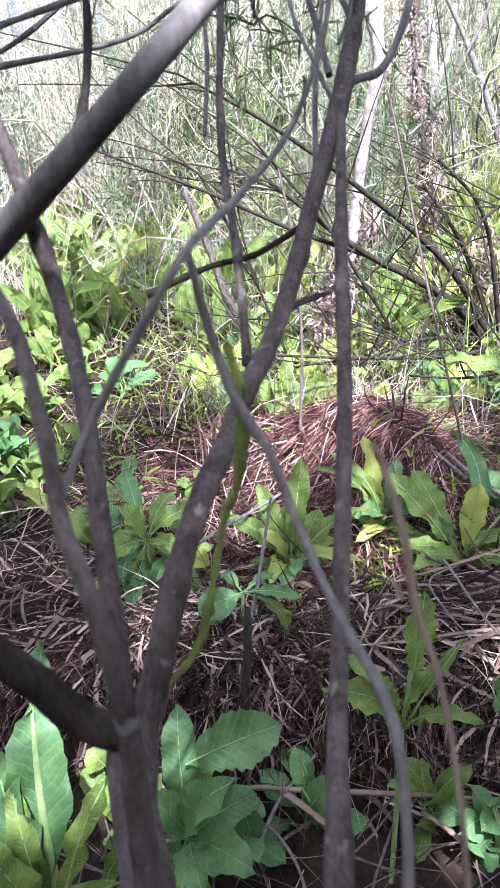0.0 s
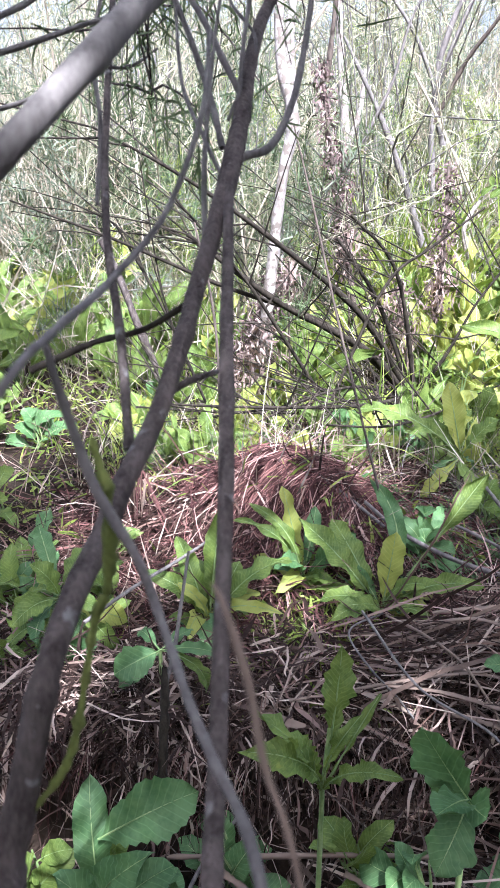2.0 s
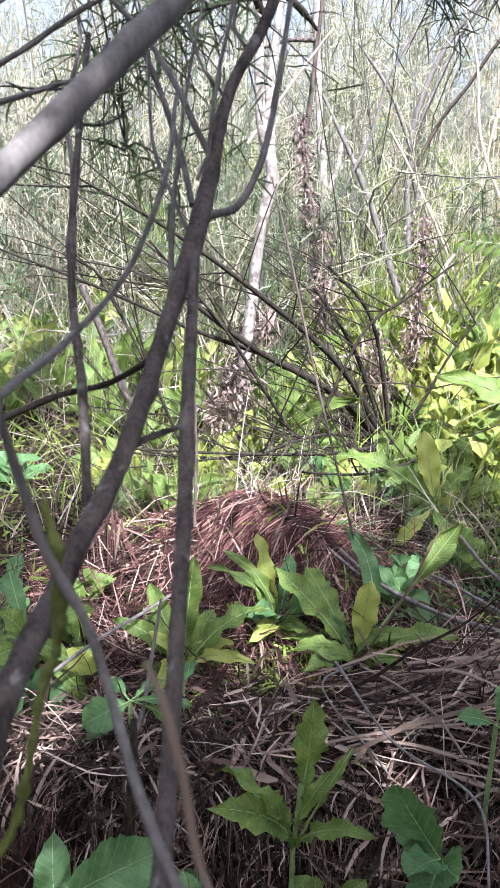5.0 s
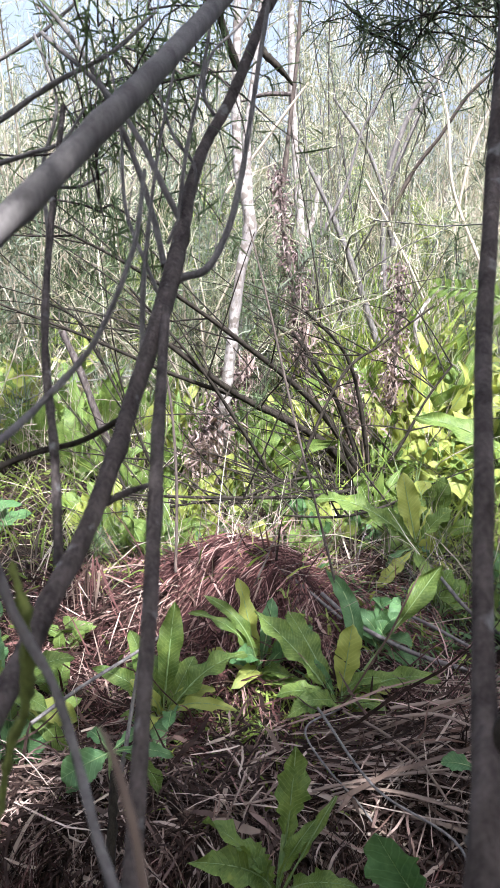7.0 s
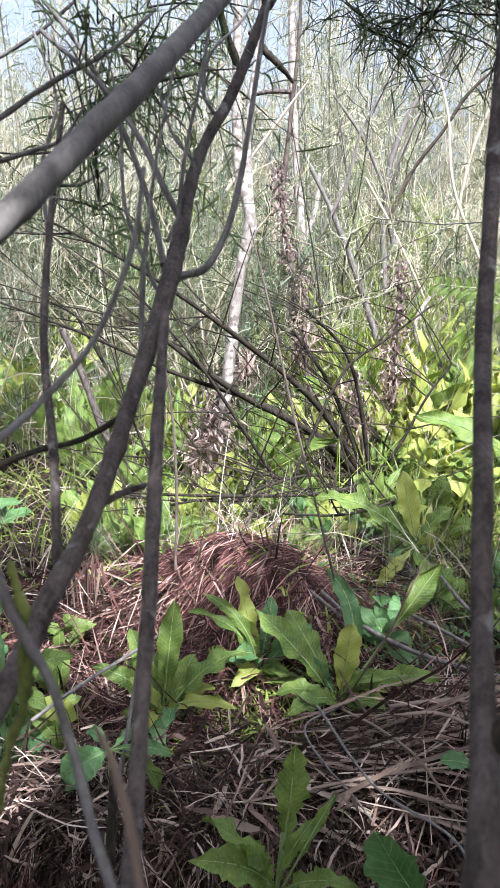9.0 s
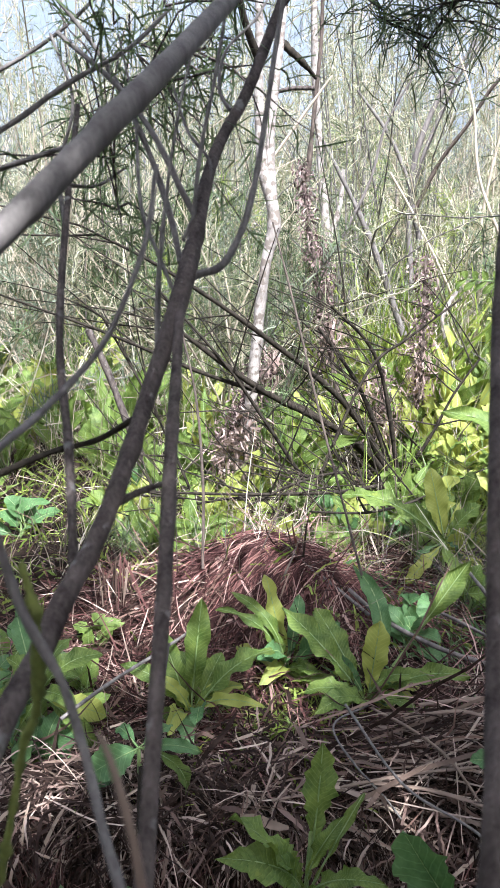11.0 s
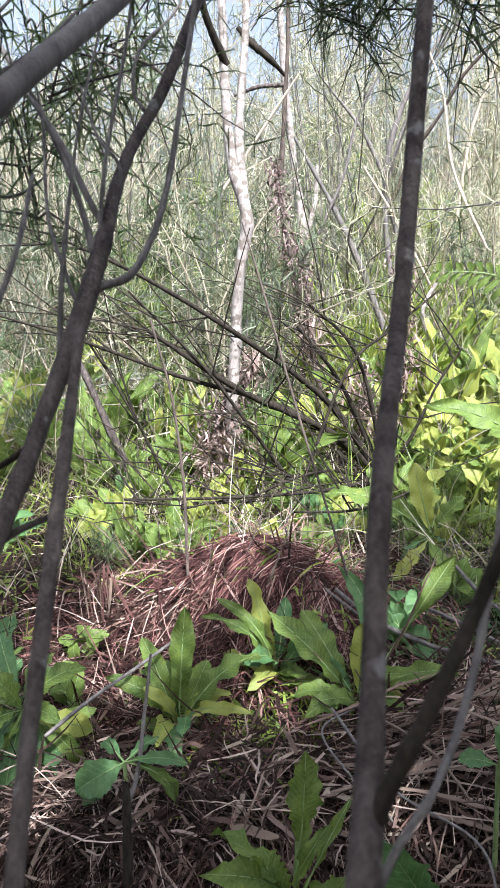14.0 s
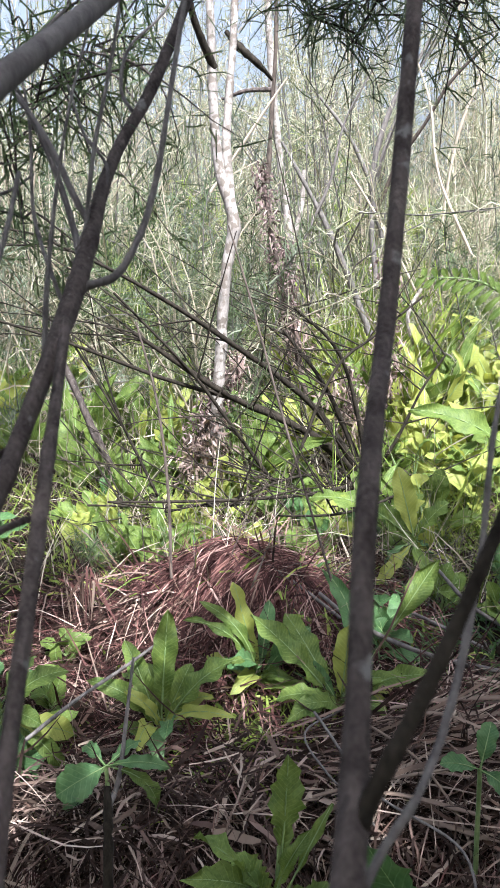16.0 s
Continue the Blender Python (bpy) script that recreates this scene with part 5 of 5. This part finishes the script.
seed_head([(0.2376, 4.5000, 0.3990, 0.0150), (0.1393, 4.5000, 0.8629, 0.0146), (0.0631, 4.5000, 1.2443, 0.0128), (-0.0017, 4.5500, 1.6446, 0.0095), (-0.0327, 4.6000, 1.8596, 0.0063)], 0.028, 900, 180)
seed_head([(0.6140, 4.3000, 0.3215, 0.0160), (0.6268, 4.3000, 0.6453, 0.0141), (0.6448, 4.3500, 0.9844, 0.0125), (0.6455, 4.4000, 1.3486, 0.0077)], 0.032, 900, 181)
seed_head([(0.0986, 4.6000, 0.6489, 0.0134), (0.1174, 4.6000, 1.1136, 0.0131), (0.0998, 4.6000, 1.4633, 0.0097)], 0.028, 700, 182)
seed_head([(-0.4051, 3.8000, 0.3298, 0.0143), (-0.3344, 3.8000, 0.5368, 0.0127), (-0.2511, 3.8000, 0.7107, 0.0112), (-0.1970, 3.8000, 0.8524, 0.0069)], 0.045, 1100, 183)
seed_head([(0.3810, 4.2000, 0.3722, 0.0125), (0.4171, 4.2000, 0.5951, 0.0108), (0.4234, 4.2000, 0.7813, 0.0076)], 0.03, 350, 184)

# ---- withered leaves hanging on dead stems ----
def withered(x, y, z, size, n, seed):
    ob = tagged(new("dead_leaf_clump"), "withered pinkish-brown leaves hanging on a dead stem", "dead leaves", "withered leaves")
    g = np.random.default_rng(seed)
    foot = float(ground_z(x, y))
    line = [(x + 0.04, y + 0.02, foot - 0.01, 0.007), (x + 0.01, y, (foot + z) / 2, 0.006), (x, y, z + size, 0.003)]
    branch_part("stalk", line, STALK, ob, 6, 0.08, seed)
    c = np.array((x, y, z)) + g.normal(0, 1, (n, 3)) * np.array((0.55, 0.5, 0.8)) * size
    c[:, 2] = np.maximum(c[:, 2], foot + 0.08)
    P = swept(c, g.uniform(0, 6.28, n), g.uniform(-1.5, -0.2, n), g.uniform(0.035, 0.09, n), g.uniform(-0.3, 0.9, n), 6, 0.28, seed)
    P[..., 2] = np.maximum(P[..., 2], foot + 0.01)
    fine("leaf_cover", strands(P, g.uniform(0.004, 0.014, (n, 1)) * np.array([[0.2, 0.7, 1, 0.9, 0.6, 0.1]]), seed), DEAD_LEAF, ob)


for k, (x, y, z, size, n) in enumerate([(-0.285, 3.66, 0.52, 0.11, 240), (-0.385, 3.68, 0.44, 0.09, 180), (-0.155, 3.8, 0.85, 0.07, 70), (0.455, 4.1, 0.55, 0.12, 160), (0.645, 4.28, 0.80, 0.13, 190), (0.33, 4.12, 0.67, 0.09, 90), (0.154, 4.45, 0.95, 0.12, 120)]):
    withered(x, y, z, size, n, 440 + k)

# ---- leafy herbs behind the mound ----
def herb(x, y, height, count, length, width, mat, seed, label, group):
    """A herb with one to four stalks and broad leaves set up along them."""
    g = np.random.default_rng(seed)
    z = float(ground_z(x, y))
    leaves, stems = [], []
    for _ in range(1 + int(g.integers(1, 4))):
        lean = g.normal(0, 0.16, 2)
        top = np.array((x + lean[0] * height, y + lean[1] * height, z + height * g.uniform(0.7, 1.05)))
        stems.append(([(x, y, z, 0.006), tuple((np.array((x, y, z)) + top) / 2 + (0.02, 0, 0)) + (0.0045,), (*top, 0.002)], RIB))
    for k in range(count):
        top = np.array(stems[k % len(stems)][0][-1][:3])
        f = g.uniform(0.0, 1.0)
        p = np.array((x, y, z)) * (1 - f) + top * f
        a, rise = g.uniform(0, 6.28), g.uniform(0.0, 1.35)
        Lh = length * g.uniform(0.6, 1.15) * (1.15 - 0.5 * f)
        tip = p + Lh * np.array((math.sin(a) * math.cos(rise), math.cos(a) * math.cos(rise), math.sin(rise)))
        leaves.append(dict(base=tuple(p), tip=tuple(tip), width=width * g.uniform(0.65, 1.2), arch=g.uniform(0.05, 0.3), wave=0.03, face=(0.3 * g.normal(), -0.5 + 0.3 * g.normal(), 0.9), stalk=g.uniform(0.1, 0.3), bowed=g.normal() * 0.4, n=12, m=5))
    leaves.insert(0, dict(leaves[0], base=(x, y, z)))
    return leafy("broadleaf_herb", leaves, mat, label, "plant", group, stems)


def rosette(x, y, height, count, width, mat, seed, label, group):
    """Long upright leaves from one root."""
    g = np.random.default_rng(seed)
    z = float(ground_z(x, y))
    leaves = []
    for k in range(count):
        a, rise = g.uniform(0, 6.28), g.uniform(0.45, 1.45)
        Lh = height * g.uniform(0.55, 1.1)
        tip = (x + Lh * math.cos(rise) * math.sin(a), y + Lh * math.cos(rise) * math.cos(a), z + Lh * math.sin(rise))
        leaves.append(dict(base=(x, y, z), tip=tip, width=width * g.uniform(0.6, 1.2), arch=g.uniform(0.0, 0.2), wave=0.03, face=(0.5 * g.normal(), -0.8, 0.6), stalk=g.uniform(0.15, 0.35), bowed=g.normal() * 0.5, n=13, m=5))
    return leafy("broadleaf_herb", leaves, mat, label, "plant", group)


g = np.random.default_rng(21)
# sunny side: some of the sun's brightness is in the lime leaf colour
for k in range(25):
    x, y = g.uniform(0.1, 1.75), g.uniform(4.35, 5.6)
    rosette(x, y, g.uniform(0.4, 0.75), 17, 0.075, LEAF_LIME_LIT if k % 3 else LEAF, 150 + k, "sunlit clump of long lime-green leaves", "sunlit herbs")
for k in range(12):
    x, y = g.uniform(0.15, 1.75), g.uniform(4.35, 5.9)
    herb(x, y, g.uniform(0.35, 0.85), 22, 0.24, 0.06, LEAF_LIME_LIT, 200 + k, "sunlit lime-green broad-leaved herb", "sunlit herbs")
# left side: mostly the darker LEAF, which puts shade into the colour
for k in range(34):
    x, y = g.uniform(-2.8, 0.1), g.uniform(3.9, 5.9)
    rosette(x, y, g.uniform(0.35, 0.65), 14, 0.075, LEAF if g.random() < 0.92 else LEAF_LIME_LIT, 600 + k, "clump of long green leaves at the thicket's edge", "edge herbs")
for k in range(16):
    x, y = g.uniform(-2.8, 0.1), g.uniform(3.9, 5.9)
    herb(x, y, g.uniform(0.25, 0.7), 15, 0.24, 0.06, LEAF if g.random() < 0.75 else LEAF_LIME_LIT, 240 + k, "green broad-leaved herb at the thicket's edge", "edge herbs")
for k in range(30):
    x, y = g.uniform(0.5, 2.2), g.uniform(2.7, 4.3)
    herb(x, y, g.uniform(0.1, 0.3), 10, 0.20, 0.07, LEAF if g.random() < 0.7 else LEAF_LIME_LIT, 290 + k, "low green herb beside the shrub", "low herbs")
for k in range(24):
    x, y = g.uniform(-2.2, -0.75), g.uniform(1.9, 3.7)
    herb(x, y, g.uniform(0.06, 0.2), 9, 0.20, 0.07, LEAF if g.random() < 0.7 else LEAF_BLUE, 330 + k, "low green dock among dead grass", "low herbs")
for k in range(22):
    x, y = g.uniform(-0.9, 0.7), g.uniform(3.1, 4.2)
    (rosette if k % 3 else herb)(x, y, g.uniform(0.2, 0.36), 9, *(() if k % 3 else (0.17,)), 0.055, LEAF if g.random() < 0.6 else LEAF_LIME_LIT, 370 + k, "small sunlit herb behind the grass mound", "low herbs")

for k in range(9):
    x, y = g.uniform(0.3, 1.1), g.uniform(2.35, 3.0)
    herb(x, y, g.uniform(0.06, 0.15), 8, 0.15, 0.055, LEAF_BLUE if k % 2 else LEAF, 450 + k, "low dark green herb beside the grass mound", "low herbs")

for k, (x, y) in enumerate([(-0.42, 1.30), (-0.30, 1.24), (-0.18, 1.36), (0.10, 1.38), (0.24, 1.30), (0.36, 1.22), (-0.62, 1.28), (0.46, 1.34)]):
    herb(x, y, 0.17 + 0.03 * (k % 3), 8, 0.15, 0.062, LEAF_BLUE if k % 3 else LEAF, 575 + k, "low dark green dock leaves in a hollow", "low herbs")

for k in range(10):
    x, y = g.uniform(-1.1, -0.58), g.uniform(1.7, 2.4)
    herb(x, y, g.uniform(0.04, 0.1), 8, 0.13, 0.045, (LEAF, LEAF_BLUE)[k % 2], 470 + k, "low leafy herb beside a dock rosette", "low herbs")

for k in range(16):
    x, y = g.uniform(-1.0, 0.55), g.uniform(2.98, 3.5)
    rosette(x, y, g.uniform(0.16, 0.30), 9, 0.055, (LEAF, LEAF_LIME_LIT, LEAF, LEAF_BLUE)[k % 4], 490 + k, "green leafy herb between dead grass and the shrub", "low herbs")
for k in range(16):
    x, y = g.uniform(0.55, 1.8), g.uniform(3.75, 4.5)
    herb(x, y, g.uniform(0.22, 0.5), 14, 0.17, 0.06, LEAF_LIME_LIT if k % 4 else LEAF, 520 + k, "sunlit lime-green broad-leaved herb", "sunlit herbs")

# ---- grasses, canes and feathery shrubs ----
def upright(name, n, x0, x1, y0, y1, length, width, seed, mat, label, category, lean=0.16, bend=0.25, steps=5, wiggle=0.04, sink=0.0):
    g = np.random.default_rng(seed)
    clump = max(6, n // 14)
    cx, cy = g.uniform(x0, x1, clump), g.uniform(y0, y1, clump)
    pick = g.integers(0, clump, n)
    x, y = cx[pick] + g.normal(0, 0.12, n), cy[pick] + g.normal(0, 0.12, n)
    base = np.stack([x, y, ground_z(x, y) - sink], 1)
    P = swept(base, g.uniform(0, 6.28, n), math.pi / 2 - np.abs(g.normal(0, lean, n)), length * g.uniform(0.45, 1.15, n), g.normal(bend, 0.25, n), steps, wiggle, seed)
    W = width * g.lognormal(0, 0.35, n)[:, None] * np.linspace(1, 0.25, steps)[None]
    return stuff(name, strands(P, W, seed), mat, label, category)


upright("fresh_grass", 650, -0.9, 1.7, 3.2, 5.6, 0.55, 0.007, 400, GRASS, "fresh green grass blades", "grass", 0.4, 0.9)
upright("fresh_grass", 420, 0.3, 1.3, 4.9, 6.2, 1.15, 0.018, 401, GRASS, "tall green reed blades", "grass", 0.25, 0.5)
upright("ground_herbs", 700, -0.35, 0.25, 1.85, 2.35, 0.07, 0.010, 403, GRASS, "small yellow-green seedlings in dead grass", "plants", 0.8, 0.9, 4)
upright("ground_herbs", 260, -0.75, -0.2, 1.62, 1.95, 0.06, 0.008, 405, GRASS, "pale green seedlings in broken reeds", "plants", 0.8, 0.9, 4)
upright("ground_herbs", 2600, -2.2, 2.0, 2.3, 4.4, 0.14, 0.012, 402, GRASS, "small green seedlings between dead grass", "plants", 0.7, 0.9, 4)
upright("dry_brush", 600, -2.4, 1.9, 3.5, 5.2, 0.55, 0.006, 415, STALK, "dark dead stems between green herbs", "brush", 0.6, 0.7, 7, 0.16)
upright("dry_brush", 160, -2.0, 1.6, 3.6, 5.0, 0.7, 0.006, 416, CANE, "pale dead stems between green herbs", "brush", 0.5, 0.6, 7, 0.12)
upright("ground_herbs", 800, 0.25, 1.2, 2.15, 3.0, 0.10, 0.012, 404, LEAF_BLUE, "dark green seedlings beside the grass mound", "plants", 0.8, 0.9, 4)
upright("dry_brush", 160, 0.2, 1.1, 2.2, 3.0, 0.4, 0.003, 417, TWIG_PALE_SKYLIT, "thin grey stems leaning over seedlings", "brush", 0.9, 0.5, 7, 0.1)
upright("dry_brush", 420, -1.1, 1.2, 2.75, 3.5, 0.42, 0.0045, 419, CANE, "pale dead straws standing between low herbs", "brush", 0.7, 0.6, 7, 0.12)
upright("dry_brush", 380, -1.1, 1.2, 2.75, 3.5, 0.40, 0.0045, 420, STALK, "dark dead straws standing between low herbs", "brush", 0.7, 0.6, 7, 0.12)
upright("fresh_grass", 300, -1.0, 1.0, 2.85, 3.5, 0.32, 0.007, 421, GRASS, "fresh grass between low herbs", "grass", 0.5, 0.9)
upright("fresh_grass", 170, 0.30, 0.75, 4.85, 5.15, 1.0, 0.026, 422, GRASS, "broad upright lime-green blades", "grass", 0.22, 0.5)
upright("dead_canes", 900, -4.2, -0.5, 4.4, 8.0, 1.9, 0.008, 410, CANE, "standing dead pale canes", "canes", 0.5, 0.7, 8, 0.14)
upright("dead_canes", 1000, -0.8, 2.6, 5.2, 8.5, 1.9, 0.008, 411, CANE, "standing dead pale canes", "canes", 0.5, 0.7, 8, 0.14)
upright("dead_canes", 1300, -6.0, 6.5, 7.5, 12.0, 2.8, 0.012, 412, CANE, "standing dead pale canes", "canes", 0.4, 0.5, 7, 0.1)

upright("dry_brush", 3500, -5.5, 5.5, 5.0, 11.0, 1.6, 0.006, 413, CANE, "tangled dead twigs and stems in the thicket", "brush", 0.6, 0.6, 7, 0.16)
upright("dry_brush", 1500, -3.2, 3.2, 4.9, 8.0, 1.0, 0.006, 418, CANE, "curved pale dead stems tangled in the thicket", "brush", 1.0, 0.9, 8, 0.2)
upright("dry_brush", 1300, -2.6, 2.2, 4.0, 5.6, 0.9, 0.004, 414, CANE, "tangled dead stems at the thicket's edge", "brush", 0.6, 0.6, 7, 0.16)


def feathery(x, y, height, spreadr, n, seed, mat=FEATHER, broad=0.0045, per=120, steps=5, split=True, reach=1.0):
    """A wispy shrub: many thin rising twigs, each with fine green sprays. split: twigs near enough to tell apart are parts of their own."""
    ob = tagged(new("feathery_shrub"), "wispy grey-green shrub with fine feathery sprays", "shrub", "feathery shrubs")
    g = np.random.default_rng(seed)
    z = float(ground_z(x, y))
    base = np.stack([x + g.normal(0, 0.08, n), y + g.normal(0, 0.08, n), np.full(n, z - 0.02)], 1)
    P = swept(base, g.uniform(0, 6.28, n), math.pi / 2 - np.abs(g.normal(0, 1.3 * spreadr, n)), height * g.uniform(0.6, 1.1, n), g.normal(0.3, 0.35, n), 9, 0.15, seed)
    wood = TWIG_PALE_SKYLIT if seed % 2 else CANE
    lines = [np.column_stack([p, np.linspace(0.010, 0.002, 9) * min(1, height / 2)]) for p in P]
    if split:
        for line in lines:
            branch_part("twig", line, wood, ob, 5, 0.0, 1, 9)
    else:
        tubes = [tube(line, 4, 9, 0.0, 1) for line in lines]
        fine("fine_brush", joined([(v[:-2], f) for v, f in tubes]), wood, ob)
    m = n * per
    i, s = g.integers(0, n, m), g.uniform(2.0, 8.0, m)
    k = np.minimum(s.astype(int), 7)
    c = P[i, k] + (P[i, k + 1] - P[i, k]) * (s - k)[:, None]
    S = swept(c, g.uniform(0, 6.28, m), g.uniform(-0.2, 1.4, m), reach * g.uniform(0.06, 0.24, m), g.normal(0.1, 0.8, m), steps, 0.34, seed + 1)
    fine("spray_foliage", strands(S, np.tile(np.interp(np.linspace(0, 1, steps), [0, 0.75, 1], [1, 0.6, 0.2]) * broad, (m, 1)), seed), mat, ob)
    return ob


g = np.random.default_rng(31)
for k in range(30):
    y = 5.6 + 7.5 * (k / 30) + g.uniform(-0.4, 0.4)
    x = (g.uniform(-1, 1) * 0.42 - 0.03) * y
    feathery(x, y, g.uniform(2.6, 3.6) + 0.12 * (y - 5), 0.27, 16, 500 + 3 * k, NEEDLE_GREY if k % 3 == 1 else FEATHER, 0.006 if k % 3 == 1 else 0.0045, steps=5 if y < 8 else 4, split=y < 8)
for k in range(16):
    y = g.uniform(7.0, 11.0)
    feathery(g.uniform(-0.48, 0.42) * y, y, g.uniform(2.0, 3.2), 0.25, 14, 1000 + 3 * k, NEEDLE_GREY if k % 2 else FEATHER, 0.009, 100, 4, False)
# dark green shrubs whose dark needles also stand in for shadow between canes
for k in range(12):
    y = g.uniform(4.9, 6.6)
    feathery(g.uniform(-0.5, -0.08) * y, y, g.uniform(1.1, 2.0), 0.3, 12, 1100 + 3 * k, NEEDLE if k % 3 else NEEDLE_GREY, 0.008)
for k in range(14):
    y = g.uniform(10.5, 14.5)
    feathery((-0.36 + 0.055 * k) * y, y, g.uniform(4.6, 6.0), 0.25, 16, 1200 + 2 * k, FEATHER, 0.009, 100, 4, False, 1.3)
for k in range(16):
    y = g.uniform(12.0, 16.0)
    feathery((-0.38 + 0.050 * k) * y, y, g.uniform(6.0, 8.0) - (2.6 if k < 3 or k in (6, 7) else 0.0), 0.2, 16, 1400 + 2 * k, FEATHER, 0.013, 90, 4, False, 2.0)
for k, (x, y, h) in enumerate([(-0.45, 4.6, 1.9), (0.15, 5.4, 2.4), (1.3, 5.4, 2.0), (1.6, 4.6, 1.5)]):
    feathery(x, y, h, 0.3, 11, 700 + k, FEATHER, 0.0045)
feathery(-0.62, 2.98, 0.30, 0.4, 7, 704, NEEDLE_MID, 0.003, 60, 5, True, 0.5)

for k, (x, y, h, mat, broad) in enumerate([(1.35, 5.2, 1.5, NEEDLE_MID, 0.006), (1.75, 5.4, 1.7, NEEDLE_MID, 0.006), (2.1, 5.0, 1.5, NEEDLE_MID, 0.006), (-0.42, 4.75, 1.7, NEEDLE_MID, 0.005), (-0.15, 5.1, 1.7, NEEDLE_MID, 0.005), (1.55, 5.7, 1.6, NEEDLE_GREY, 0.007), (2.0, 6.3, 2.0, NEEDLE_GREY, 0.008), (-0.5, 5.6, 1.5, GRASS, 0.0045), (-0.85, 5.2, 1.2, GRASS, 0.0045), (1.1, 6.4, 1.9, GRASS, 0.005), (0.55, 6.8, 2.2, GRASS, 0.005)]):
    feathery(x, y, h, 0.34, 12, 1301 + 2 * k, mat, broad)

# unseen shrubs added behind and beside the camera to block sky light
g = np.random.default_rng(41)
for k in range(36):
    a = radians(97 + 166 * k / 35)
    r = g.uniform(2.6, 4.2)
    x, y = r * math.sin(a), r * math.cos(a) + 0.6
    feathery(x, y, g.uniform(3.6, 4.8), 0.12, 16, 800 + 3 * k, NEEDLE, 0.05, 60, 3, False)
